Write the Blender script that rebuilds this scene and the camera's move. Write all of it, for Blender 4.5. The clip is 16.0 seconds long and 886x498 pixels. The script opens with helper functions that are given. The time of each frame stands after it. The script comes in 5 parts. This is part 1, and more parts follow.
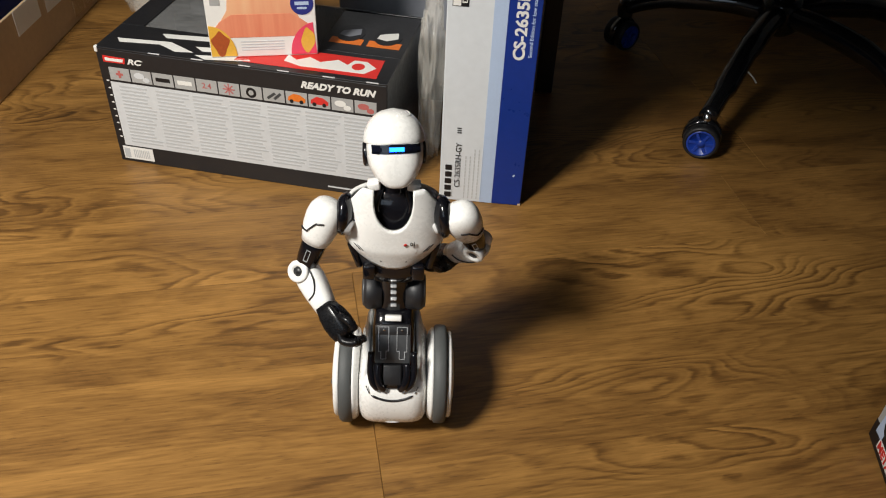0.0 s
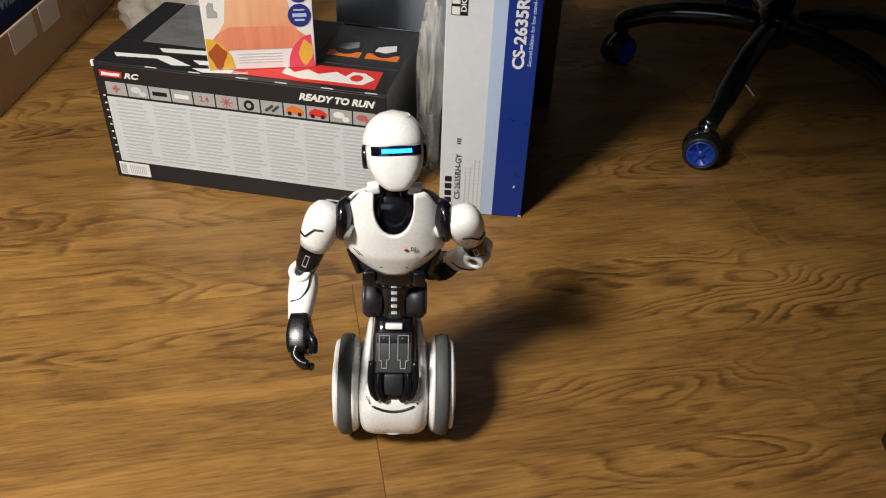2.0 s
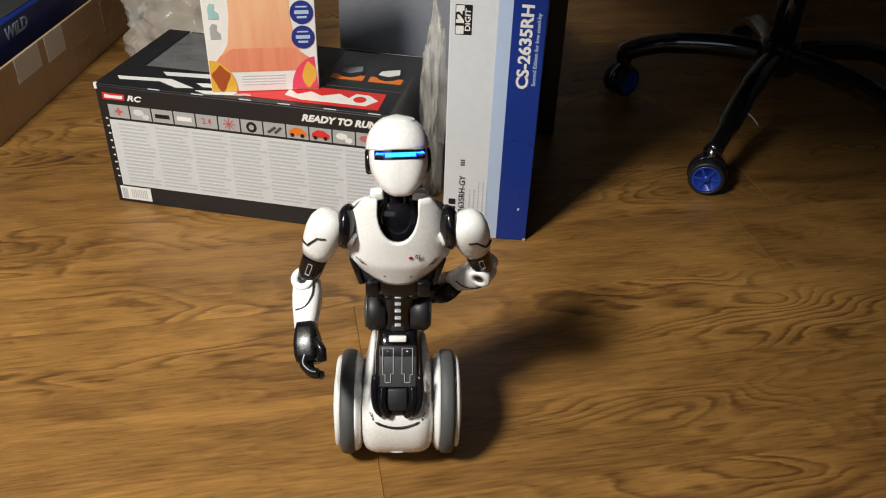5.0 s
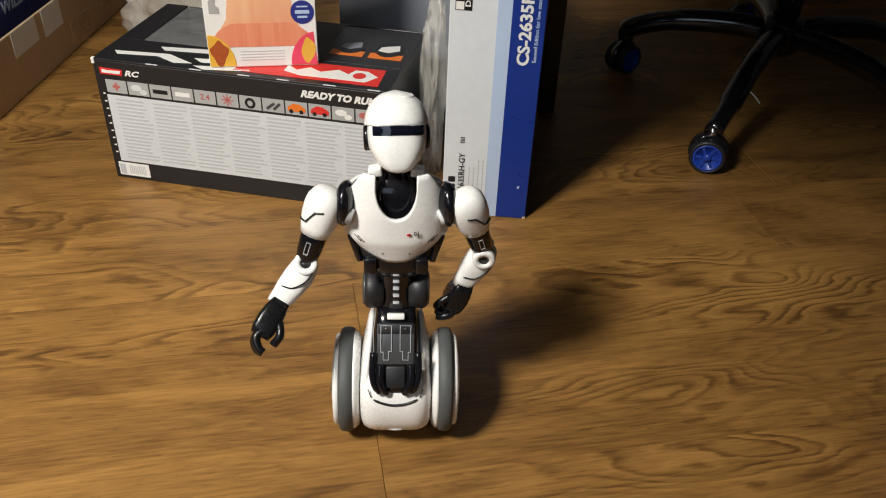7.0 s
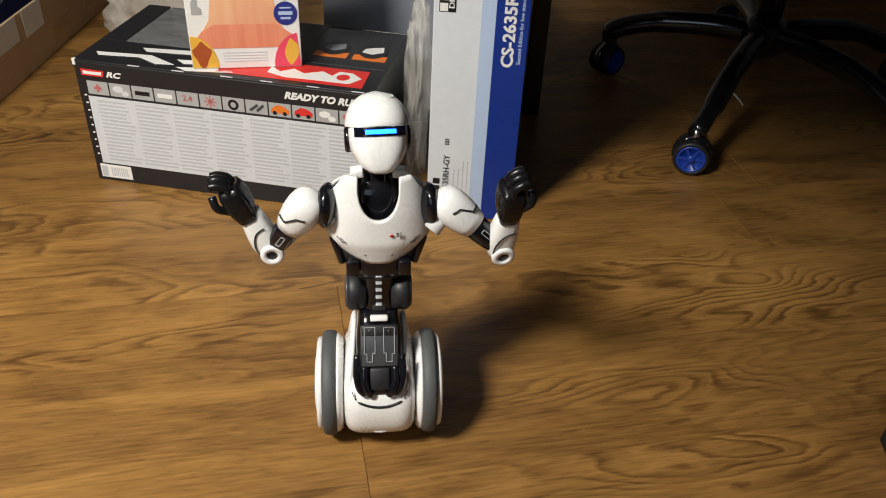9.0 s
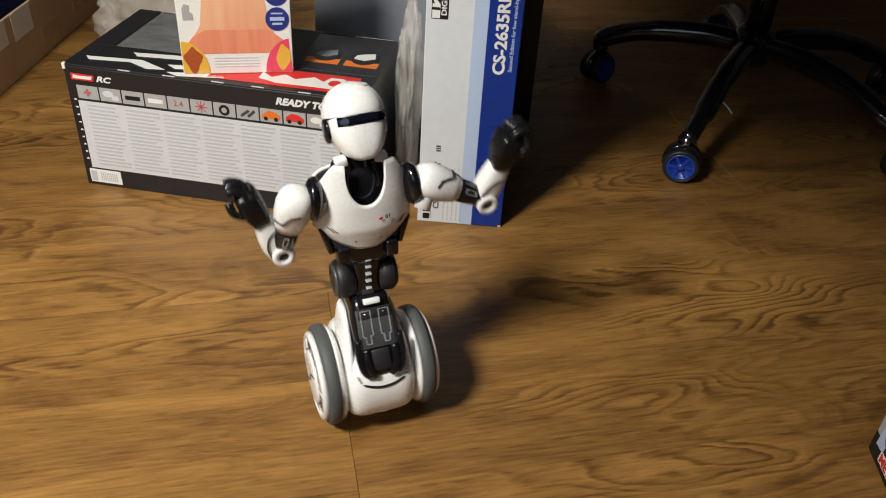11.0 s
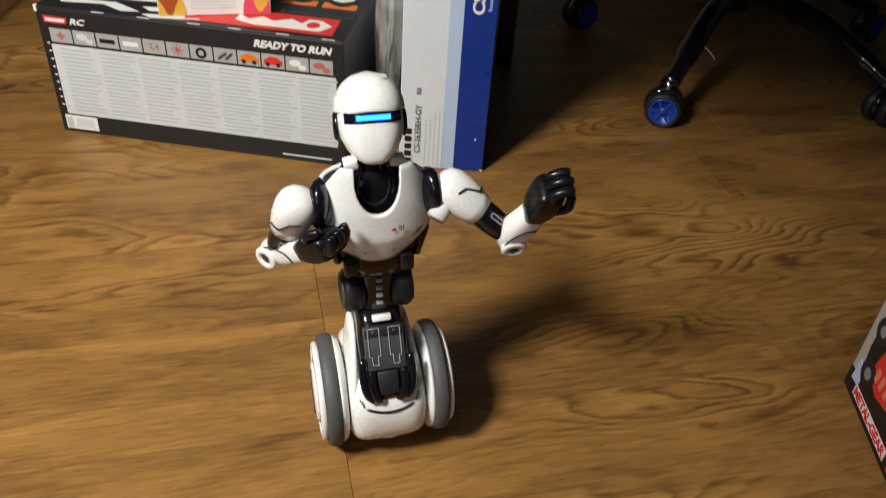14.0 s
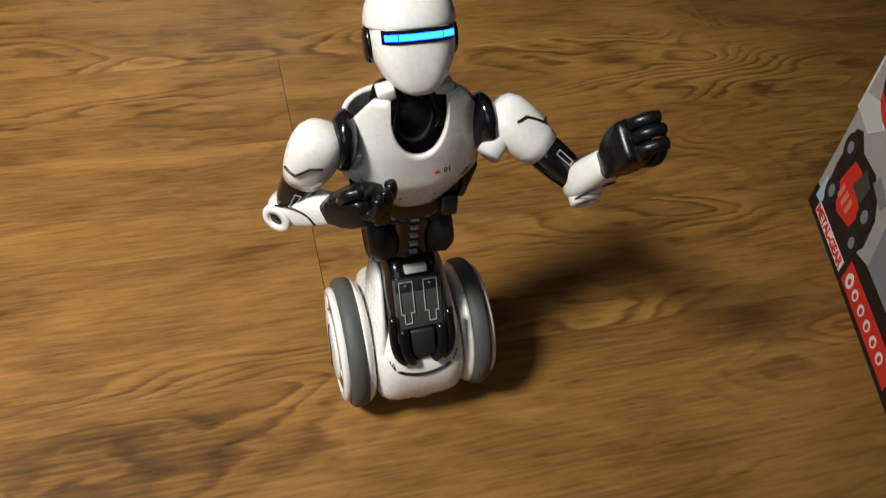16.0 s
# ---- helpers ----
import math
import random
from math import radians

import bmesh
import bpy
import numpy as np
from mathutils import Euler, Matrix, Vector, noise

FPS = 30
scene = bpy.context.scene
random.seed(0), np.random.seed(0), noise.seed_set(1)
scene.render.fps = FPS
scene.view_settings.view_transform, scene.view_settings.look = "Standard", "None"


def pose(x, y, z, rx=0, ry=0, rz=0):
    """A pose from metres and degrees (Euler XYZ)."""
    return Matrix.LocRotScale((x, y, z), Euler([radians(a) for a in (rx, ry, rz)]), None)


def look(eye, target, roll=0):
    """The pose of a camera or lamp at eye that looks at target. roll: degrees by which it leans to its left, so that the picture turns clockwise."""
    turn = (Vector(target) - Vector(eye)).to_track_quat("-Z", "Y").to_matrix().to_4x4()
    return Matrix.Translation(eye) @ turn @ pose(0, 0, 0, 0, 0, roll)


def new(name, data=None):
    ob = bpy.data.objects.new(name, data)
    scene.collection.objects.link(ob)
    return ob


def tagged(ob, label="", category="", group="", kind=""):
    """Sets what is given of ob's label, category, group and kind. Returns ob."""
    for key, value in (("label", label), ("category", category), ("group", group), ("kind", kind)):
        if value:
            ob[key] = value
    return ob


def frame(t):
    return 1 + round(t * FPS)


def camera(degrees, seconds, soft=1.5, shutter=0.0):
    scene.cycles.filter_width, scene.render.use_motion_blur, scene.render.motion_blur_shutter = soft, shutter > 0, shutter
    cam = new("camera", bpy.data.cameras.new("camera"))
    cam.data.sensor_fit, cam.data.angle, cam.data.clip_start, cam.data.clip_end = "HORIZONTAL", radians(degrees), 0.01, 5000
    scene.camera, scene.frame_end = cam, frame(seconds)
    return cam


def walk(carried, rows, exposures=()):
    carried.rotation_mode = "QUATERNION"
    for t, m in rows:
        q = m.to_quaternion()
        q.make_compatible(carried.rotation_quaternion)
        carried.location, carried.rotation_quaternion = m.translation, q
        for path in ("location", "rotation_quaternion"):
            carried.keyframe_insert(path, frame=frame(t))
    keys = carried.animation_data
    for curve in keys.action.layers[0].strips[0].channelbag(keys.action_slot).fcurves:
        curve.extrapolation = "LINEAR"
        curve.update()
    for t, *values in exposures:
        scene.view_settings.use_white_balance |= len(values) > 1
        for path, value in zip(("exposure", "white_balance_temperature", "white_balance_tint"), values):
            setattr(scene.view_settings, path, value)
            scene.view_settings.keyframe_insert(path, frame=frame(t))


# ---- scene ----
cam = camera(56.16, 16.0, soft=1.1, shutter=0.5)
PATH = [
    (0, (0.056, 0.116, 0.740), (-0.013, 1.660, -0.529), 2.76),
    (0.5, (0.057, 0.117, 0.737), (-0.019, 1.667, -0.524), 2.82),
    (1, (0.052, 0.113, 0.725), (-0.011, 1.673, -0.526), 2.68),
    (1.5, (0.052, 0.109, 0.713), (-0.013, 1.697, -0.500), 2.14),
    (2, (0.050, 0.111, 0.712), (-0.013, 1.699, -0.502), 2.33),
    (2.5, (0.052, 0.105, 0.698), (-0.016, 1.720, -0.479), 2.22),
    (3, (0.062, 0.103, 0.687), (-0.020, 1.731, -0.473), 1.86),
    (3.2, (0.058, 0.101, 0.690), (-0.016, 1.733, -0.464), 1.85),
    (5.3, (0.051, 0.104, 0.669), (-0.029, 1.762, -0.447), 2.13),
    (5.5, (0.051, 0.105, 0.669), (-0.032, 1.746, -0.470), 2.09),
    (6, (0.051, 0.105, 0.669), (-0.025, 1.731, -0.493), 2.41),
    (6.5, (0.051, 0.106, 0.667), (-0.025, 1.731, -0.497), 2.28),
    (7, (0.051, 0.105, 0.668), (-0.022, 1.733, -0.492), 2.40),
    (7.5, (0.051, 0.106, 0.667), (-0.014, 1.734, -0.492), 2.67),
    (8, (0.051, 0.106, 0.666), (-0.009, 1.736, -0.491), 2.71),
    (8.5, (0.053, 0.107, 0.668), (0.004, 1.737, -0.489), 2.74),
    (11, (0.050, 0.108, 0.668), (0.036, 1.749, -0.475), 3.68),
    (11.5, (0.051, 0.107, 0.668), (0.038, 1.751, -0.471), 3.71),
    (12, (0.051, 0.107, 0.668), (0.037, 1.749, -0.474), 3.73),
    (12.5, (0.052, 0.107, 0.668), (0.040, 1.751, -0.470), 3.67),
    (13, (0.052, 0.106, 0.668), (0.040, 1.753, -0.466), 3.63),
    (13.5, (0.049, 0.106, 0.667), (0.043, 1.750, -0.471), 3.80),
    (14, (0.056, 0.096, 0.649), (0.084, 1.682, -0.569), 4.13),
    (14.5, (0.054, 0.097, 0.644), (0.106, 1.651, -0.614), 4.79),
    (15, (0.054, 0.094, 0.644), (0.103, 1.648, -0.613), 4.81),
    (15.5, (0.061, 0.074, 0.616), (0.131, 1.526, -0.758), 5.44),
    (16, (0.062, 0.059, 0.607), (0.169, 1.438, -0.838), 6.47),
]
walk(cam, [(t, look(eye, target, roll)) for t, eye, target, roll in PATH])

# ---- light ----
world = bpy.data.worlds.new("world")
scene.world = world
world.use_nodes = True
world.node_tree.nodes["Background"].inputs[0].default_value = (0.30, 0.34, 0.42, 1)
world.node_tree.nodes["Background"].inputs[1].default_value = 0.02
lamp_data = bpy.data.lights.new("pendant_bulb", "SPOT")
lamp_data.spot_size, lamp_data.spot_blend, lamp_data.shadow_soft_size = radians(83), 1.0, 0.17
lamp_data.energy, lamp_data.color = 206.0, (1.0, 0.965, 0.89)
lamp = new("pendant_bulb", lamp_data)
lamp.matrix_world = look((-0.81, -0.07, 1.51), (-0.42, 0.86, 0.0))
# added cool area lamp that lifts the shaded sides; its source is unseen
cool_fill_data = bpy.data.lights.new("cool_fill_lamp", "AREA")
cool_fill_data.shape, cool_fill_data.size, cool_fill_data.size_y = "RECTANGLE", 1.3, 1.1
cool_fill_data.energy, cool_fill_data.color = 6.5, (0.70, 0.84, 1.0)
cool_fill = new("cool_fill_lamp", cool_fill_data)
cool_fill.matrix_world = look((-0.7, -1.50, 1.5), (-0.2, 1.0, 0.3))
scene.view_settings.exposure = 0.0


# ---- materials ----
def mat(name, colour, rough=0.5, metal=0.0, spec=0.5, coat=0.0, emit=0.0, vary=0.0, scale=40.0, bump=0.0, bscale=200.0, spread=0.0):
    """A surface with grain at two scales: vary shifts the colour, bump gives fine relief."""
    m = bpy.data.materials.new(name)
    m.use_nodes = True
    nt = m.node_tree
    b = nt.nodes["Principled BSDF"]
    b.inputs["Base Color"].default_value = (*colour, 1)
    b.inputs["Roughness"].default_value = rough
    b.inputs["Metallic"].default_value = metal
    b.inputs["Specular IOR Level"].default_value = spec
    b.inputs["Coat Weight"].default_value = coat
    b.inputs["Coat Roughness"].default_value = 0.08
    if emit:
        b.inputs["Emission Color"].default_value = (*colour, 1)
        b.inputs["Emission Strength"].default_value = emit
    if vary or bump or spread:
        co = nt.nodes.new("ShaderNodeTexCoord")
    if vary:
        n1, n2 = nt.nodes.new("ShaderNodeTexNoise"), nt.nodes.new("ShaderNodeTexNoise")
        n1.inputs["Scale"].default_value, n2.inputs["Scale"].default_value = scale, scale * 9
        n1.inputs["Detail"].default_value = 5
        mx = nt.nodes.new("ShaderNodeMath")
        mx.operation = "ADD"
        rp = nt.nodes.new("ShaderNodeMapRange")
        rp.inputs[1].default_value, rp.inputs[2].default_value = 0.6, 1.4
        rp.inputs[3].default_value, rp.inputs[4].default_value = 1 - vary, 1 + vary
        mul = nt.nodes.new("ShaderNodeVectorMath")
        mul.operation = "SCALE"
        mul.inputs[0].default_value = colour
        for n in (n1, n2):
            nt.links.new(co.outputs["Object"], n.inputs["Vector"])
        nt.links.new(n1.outputs["Fac"], mx.inputs[0])
        nt.links.new(n2.outputs["Fac"], mx.inputs[1])
        nt.links.new(mx.outputs[0], rp.inputs[0])
        nt.links.new(rp.outputs[0], mul.inputs["Scale"])
        nt.links.new(mul.outputs[0], b.inputs["Base Color"])
        rr = nt.nodes.new("ShaderNodeMapRange")
        rr.inputs[1].default_value, rr.inputs[2].default_value = 0.6, 1.4
        rr.inputs[3].default_value, rr.inputs[4].default_value = max(rough - 0.08, 0.02), rough + 0.08
        nt.links.new(mx.outputs[0], rr.inputs[0])
        nt.links.new(rr.outputs[0], b.inputs["Roughness"])
    if bump:
        n3, bp = nt.nodes.new("ShaderNodeTexNoise"), nt.nodes.new("ShaderNodeBump")
        n3.inputs["Scale"].default_value = bscale
        n3.inputs["Detail"].default_value = 4
        bp.inputs["Strength"].default_value, bp.inputs["Distance"].default_value = bump, 0.002
        nt.links.new(co.outputs["Object"], n3.inputs["Vector"])
        nt.links.new(n3.outputs["Fac"], bp.inputs["Height"])
        nt.links.new(bp.outputs["Normal"], b.inputs["Normal"])
    return m


def wood():
    """Oiled oak laminate: long grain, cathedral figure and knots, each board shifted by its own chance."""
    m = bpy.data.materials.new("oak_laminate")
    m.use_nodes = True
    nt = m.node_tree
    b = nt.nodes["Principled BSDF"]

    def node(kind, **sets):
        n = nt.nodes.new(kind)
        for k, v in sets.items():
            n.inputs[k].default_value = v
        return n

    def link(a, c):
        nt.links.new(a, c)

    geo, info = node("ShaderNodeNewGeometry"), node("ShaderNodeObjectInfo")
    turn = node("ShaderNodeVectorRotate", Angle=radians(-PLANK_TURN))
    turn.rotation_type = "Z_AXIS"
    link(geo.outputs["Position"], turn.inputs["Vector"])
    shift = node("ShaderNodeVectorMath")
    shift.operation = "MULTIPLY_ADD"
    shift.inputs[1].default_value = (3.7, 2.3, 0)
    link(info.outputs["Random"], shift.inputs[0])
    link(turn.outputs[0], shift.inputs[2])
    def noise_at(sx, sy, detail, rough=0.5, twist=0.0):
        place = node("ShaderNodeMapping", Scale=(sx, sy, 1))
        link(shift.outputs[0], place.inputs["Vector"])
        n = node("ShaderNodeTexNoise", Scale=1.0, Detail=detail, Roughness=rough, Distortion=twist)
        link(place.outputs[0], n.inputs["Vector"])
        return n.outputs["Fac"]

    def span(value, a, b, c=0.0, d=1.0):
        n = node("ShaderNodeMapRange")
        n.interpolation_type = "SMOOTHSTEP"
        for k, v in zip((1, 2, 3, 4), (a, b, c, d)):
            n.inputs[k].default_value = v
        link(value, n.inputs[0])
        return n.outputs[0]

    def calc(kind, a, b, c=None):
        n = node("ShaderNodeMath")
        n.operation = kind
        for k, v in enumerate((a, b, c)):
            if isinstance(v, (int, float)):
                n.inputs[k].default_value = v
            elif v is not None:
                link(v, n.inputs[k])
        return n.outputs[0]

    # knots, few and far between, with the figure closing round them
    place = node("ShaderNodeMapping", Scale=(1.9, 4.6, 1))
    link(shift.outputs[0], place.inputs["Vector"])
    bent = node("ShaderNodeVectorMath")
    bent.operation = "MULTIPLY_ADD"
    bent.inputs[1].default_value = (0.5, 0.5, 0)
    link(noise_at(7, 16, 2), bent.inputs[0])
    link(place.outputs[0], bent.inputs[2])
    knot = node("ShaderNodeTexVoronoi", Scale=1.0, Randomness=1.0)
    link(bent.outputs[0], knot.inputs["Vector"])
    near = span(knot.outputs["Distance"], 0.0, 0.42, 1.0, 0.0)
    heart = span(knot.outputs["Distance"], 0.02, 0.13, 1.0, 0.0)
    # growth rings: level lines of a slow field, drawn out along the board into ovals and points
    sep = node("ShaderNodeSeparateXYZ")
    link(shift.outputs[0], sep.inputs[0])
    field = calc("MULTIPLY_ADD", noise_at(2.3, 8.0, 2.0, 0.45, 0.3), 21.0, calc("MULTIPLY", sep.outputs["Y"], 12.0))
    field = calc("MULTIPLY_ADD", near, 3.0, field)
    field = calc("MULTIPLY_ADD", noise_at(20, 80, 4), 1.0, field)
    saw = calc("FRACT", field, 0.0)
    line = calc("MULTIPLY", span(saw, 0.0, 0.42), span(saw, 0.80, 1.0, 1.0, 0.0))
    glint = calc("MULTIPLY", span(saw, 0.55, 0.72), span(saw, 0.74, 0.86, 1.0, 0.0))
    shown = span(noise_at(1.6, 5.2, 3), 0.44, 0.70)
    shown = calc("MAXIMUM", shown, calc("MULTIPLY", near, 0.9))
    fib = noise_at(20, 300, 3)
    pore = span(noise_at(42, 380, 2), 0.60, 0.74)
    fleck = span(noise_at(16, 70, 1), 0.70, 0.76)
    tone = noise_at(3.4, 13.0, 6, 0.62, 0.7)
    broad = noise_at(1.0, 2.6, 2)
    value = calc("MULTIPLY_ADD", tone, 0.78, 0.06)
    value = calc("MULTIPLY_ADD", broad, 0.20, value)
    value = calc("MULTIPLY_ADD", calc("MULTIPLY", calc("SUBTRACT", line, 0.62), shown), 0.27, value)
    value = calc("MULTIPLY_ADD", calc("MULTIPLY", glint, shown), 0.10, value)
    value = calc("MULTIPLY_ADD", calc("SUBTRACT", fib, 0.5), 0.42, value)
    value = calc("MULTIPLY_ADD", pore, -0.11, value)
    value = calc("MULTIPLY_ADD", fleck, -0.10, value)
    value = calc("MULTIPLY_ADD", near, -0.13, value)
    value = calc("MULTIPLY_ADD", heart, -0.24, value)
    ramp = node("ShaderNodeValToRGB")
    e = ramp.color_ramp.elements
    e[0].position, e[0].color = 0.20, (0.052, 0.025, 0.008, 1)
    e[1].position, e[1].color = 0.82, (0.385, 0.198, 0.053, 1)
    k = e.new(0.40)
    k.color = (0.132, 0.062, 0.0165, 1)
    k = e.new(0.56)
    k.color = (0.230, 0.114, 0.0295, 1)
    link(value, ramp.inputs[0])
    link(ramp.outputs[0], b.inputs["Base Color"])
    rg = node("ShaderNodeMapRange")
    rg.inputs[3].default_value, rg.inputs[4].default_value = 0.36, 0.52
    link(fib, rg.inputs[0])
    link(rg.outputs[0], b.inputs["Roughness"])
    bp = node("ShaderNodeBump", Strength=0.12, Distance=0.001)
    link(fib, bp.inputs["Height"])
    link(bp.outputs[0], b.inputs["Normal"])
    b.inputs["Specular IOR Level"].default_value = 0.4
    return m


PLANK_TURN = 14.5
WOOD = wood()
WHITE = mat("white_gloss_plastic", (0.77, 0.765, 0.745), 0.28, coat=0.3, vary=0.03, scale=30)
GREYW = mat("pale_plastic", (0.62, 0.62, 0.62), 0.35, vary=0.03)
BLACK = mat("black_gloss_plastic", (0.005, 0.005, 0.007), 0.18, spec=0.4, coat=0.25, vary=0.15, scale=60)
SATIN = mat("black_satin_plastic", (0.006, 0.006, 0.007), 0.28, spec=0.3, vary=0.15, scale=60, bump=0.05)
DARK = mat("black_matt_plastic", (0.012, 0.012, 0.014), 0.5, vary=0.15, bump=0.1)
GREY = mat("grey_rubber", (0.070, 0.074, 0.074), 0.62, vary=0.1, scale=50, bump=0.15, bscale=900)
PLATE = mat("dark_grey_plate", (0.05, 0.052, 0.055), 0.4, vary=0.1)
LINE = mat("silver_print", (0.55, 0.56, 0.58), 0.35, 0.4)
INK = mat("black_ink", (0.008, 0.008, 0.01), 0.4)
FADED = mat("faded_red_ink", (0.44, 0.12, 0.11), 0.42, vary=0.1)
RED = mat("red_ink", (0.62, 0.03, 0.025), 0.4, vary=0.05)
VISOR = mat("smoked_visor", (0.004, 0.005, 0.012), 0.1, coat=0.5)
LED = mat("blue_led", (0.002, 0.026, 1.0), 0.4, emit=38.0)
CARD_BLACK = mat("black_printed_card", (0.013, 0.013, 0.015), 0.36, vary=0.2, scale=14, bump=0.04, bscale=60)
CARD_GREY = mat("pale_grey_card", (0.575, 0.590, 0.605), 0.42, vary=0.06, scale=12)
CARD_TILE = mat("grey_printed_tile", (0.36, 0.36, 0.355), 0.4, vary=0.08, scale=20)
CARD_BAR = mat("grey_print_line", (0.465, 0.478, 0.49), 0.45)
CARD_WHITE = mat("white_card", (0.74, 0.73, 0.70), 0.42, vary=0.04, scale=12)
CARD_COOL = mat("cool_white_card", (0.62, 0.65, 0.68), 0.36, vary=0.05, scale=9, bump=0.03, bscale=25)
CARD_ICE = mat("ice_blue_card", (0.42, 0.52, 0.70), 0.4, vary=0.04)
CARD_BLUE = mat("royal_blue_card", (0.006, 0.030, 0.22), 0.32, vary=0.10, scale=10, bump=0.05, bscale=30)
NAVY = mat("navy_ink", (0.02, 0.03, 0.20), 0.4, vary=0.1)
KRAFT = mat("brown_corrugated_card", (0.52, 0.37, 0.22), 0.7, vary=0.10, scale=9, bump=0.12, bscale=90)
TAPE = mat("clear_packing_tape", (0.42, 0.30, 0.18), 0.25, vary=0.1)
ORANGE = mat("orange_ink", (0.70, 0.17, 0.02), 0.4, vary=0.12)
YELLOW = mat("yellow_ink", (0.72, 0.40, 0.05), 0.4, vary=0.1)
CORAL = mat("coral_print", (0.70, 0.20, 0.115), 0.42, vary=0.14, scale=18)


def cloth(name, low, high, z0, z1, folds):
    """A printed cloth: soft upright folds, deeper in colour towards its foot."""
    m = bpy.data.materials.new(name)
    m.use_nodes = True
    nt = m.node_tree
    b = nt.nodes["Principled BSDF"]
    co, sx, w, n = (nt.nodes.new(k) for k in ("ShaderNodeTexCoord", "ShaderNodeSeparateXYZ", "ShaderNodeTexNoise", "ShaderNodeMapping"))
    r, add, mix = (nt.nodes.new(k) for k in ("ShaderNodeMapRange", "ShaderNodeMath", "ShaderNodeMix"))
    mix.data_type = "RGBA"
    n.inputs["Scale"].default_value = (folds, 1, 7)
    w.inputs["Scale"].default_value, w.inputs["Detail"].default_value = 1.0, 3.0
    r.inputs[1].default_value, r.inputs[2].default_value = z0, z1
    add.operation = "MULTIPLY_ADD"
    add.inputs[1].default_value = 0.9
    nt.links.new(co.outputs["Object"], n.inputs["Vector"])
    nt.links.new(n.outputs[0], w.inputs["Vector"])
    nt.links.new(co.outputs["Object"], sx.inputs[0])
    nt.links.new(sx.outputs["Z"], r.inputs[0])
    nt.links.new(w.outputs["Fac"], add.inputs[0])
    nt.links.new(r.outputs[0], add.inputs[2])
    nt.links.new(add.outputs[0], mix.inputs["Factor"])
    mix.inputs["A"].default_value, mix.inputs["B"].default_value = (*low, 1), (*high, 1)
    nt.links.new(mix.outputs["Result"], b.inputs["Base Color"])
    b.inputs["Roughness"].default_value = 0.42
    return m


CLOTH = cloth("cloth_picture", (0.66, 0.16, 0.09), (0.78, 0.46, 0.26), 0.0, 0.28, 60)
HEM = cloth("hem_picture", (0.58, 0.11, 0.06), (0.76, 0.30, 0.17), -0.06, 0.30, 150)
TEAL = mat("pale_teal_print", (0.32, 0.52, 0.50), 0.42, vary=0.1)
LIME = mat("lime_print", (0.24, 0.46, 0.04), 0.4, vary=0.2)
GREYCARD = mat("mid_grey_card", (0.20, 0.21, 0.24), 0.5, vary=0.1, scale=10)
STEEL = mat("black_enamel_steel", (0.008, 0.008, 0.009), 0.16, coat=0.5)
CHROME = mat("bright_metal", (0.6, 0.6, 0.6), 0.2, 1.0)
CASTBLUE = mat("blue_nylon", (0.012, 0.05, 0.36), 0.35, vary=0.06)
FABRIC = mat("black_fabric", (0.012, 0.012, 0.013), 0.85, vary=0.2, bump=0.3, bscale=700)
WALL = mat("painted_plaster", (0.60, 0.58, 0.54), 0.85, vary=0.04, scale=4, bump=0.1)
CEIL = mat("white_plaster", (0.75, 0.74, 0.70), 0.9, vary=0.03, scale=4)


def clear(name, tint, rough, alpha):
    """A thin film: mostly see-through, with real gloss and creases."""
    m = bpy.data.materials.new(name)
    m.use_nodes = True
    nt = m.node_tree
    b = nt.nodes["Principled BSDF"]
    b.inputs["Base Color"].default_value = (*tint, 1)
    b.inputs["Roughness"].default_value = rough
    b.inputs["Alpha"].default_value = alpha
    co, n, bp = nt.nodes.new("ShaderNodeTexCoord"), nt.nodes.new("ShaderNodeTexNoise"), nt.nodes.new("ShaderNodeBump")
    n.inputs["Scale"].default_value, n.inputs["Detail"].default_value = 22, 5
    bp.inputs["Strength"].default_value, bp.inputs["Distance"].default_value = 0.7, 0.01
    nt.links.new(co.outputs["Object"], n.inputs["Vector"])
    nt.links.new(n.outputs["Fac"], bp.inputs["Height"])
    nt.links.new(bp.outputs["Normal"], b.inputs["Normal"])
    return m


FILM = clear("clear_plastic_film", (0.8, 0.8, 0.8), 0.12, 0.10)
BAG = clear("milky_plastic_bag", (0.86, 0.82, 0.74), 0.2, 0.26)


# ---- helpers for shapes ----
def part(name, bm, material, parent, label="", smooth=True, at=None):
    me = bpy.data.meshes.new(name)
    bmesh.ops.recalc_face_normals(bm, faces=bm.faces[:])
    bm.to_mesh(me)
    bm.free()
    me.materials.append(material)
    if smooth:
        for p in me.polygons:
            p.use_smooth = True
    ob = new(name, me)
    if parent is not None:
        ob.parent = parent
    if at is not None:
        ob.matrix_basis = at
    if label:
        ob["label"] = label
    return ob


def box(x0, x1, y0, y1, z0, z1, bevel=0.0, seg=2, bm=None):
    own = bmesh.new()
    bmesh.ops.create_cube(own, size=1.0)
    for v in own.verts:
        v.co = Vector(((x0 + x1) / 2 + v.co.x * (x1 - x0), (y0 + y1) / 2 + v.co.y * (y1 - y0), (z0 + z1) / 2 + v.co.z * (z1 - z0)))
    if bevel:
        bmesh.ops.bevel(own, geom=own.edges[:], offset=bevel, segments=seg, profile=0.5, affect="EDGES")
    return merge(bm, own)


def merge(bm, own):
    if bm is None:
        return own
    me = bpy.data.meshes.new("tmp")
    own.to_mesh(me)
    own.free()
    bm.from_mesh(me)
    bpy.data.meshes.remove(me)
    return bm


def moved(bm, m):
    bmesh.ops.transform(bm, matrix=m, verts=bm.verts[:])
    return bm


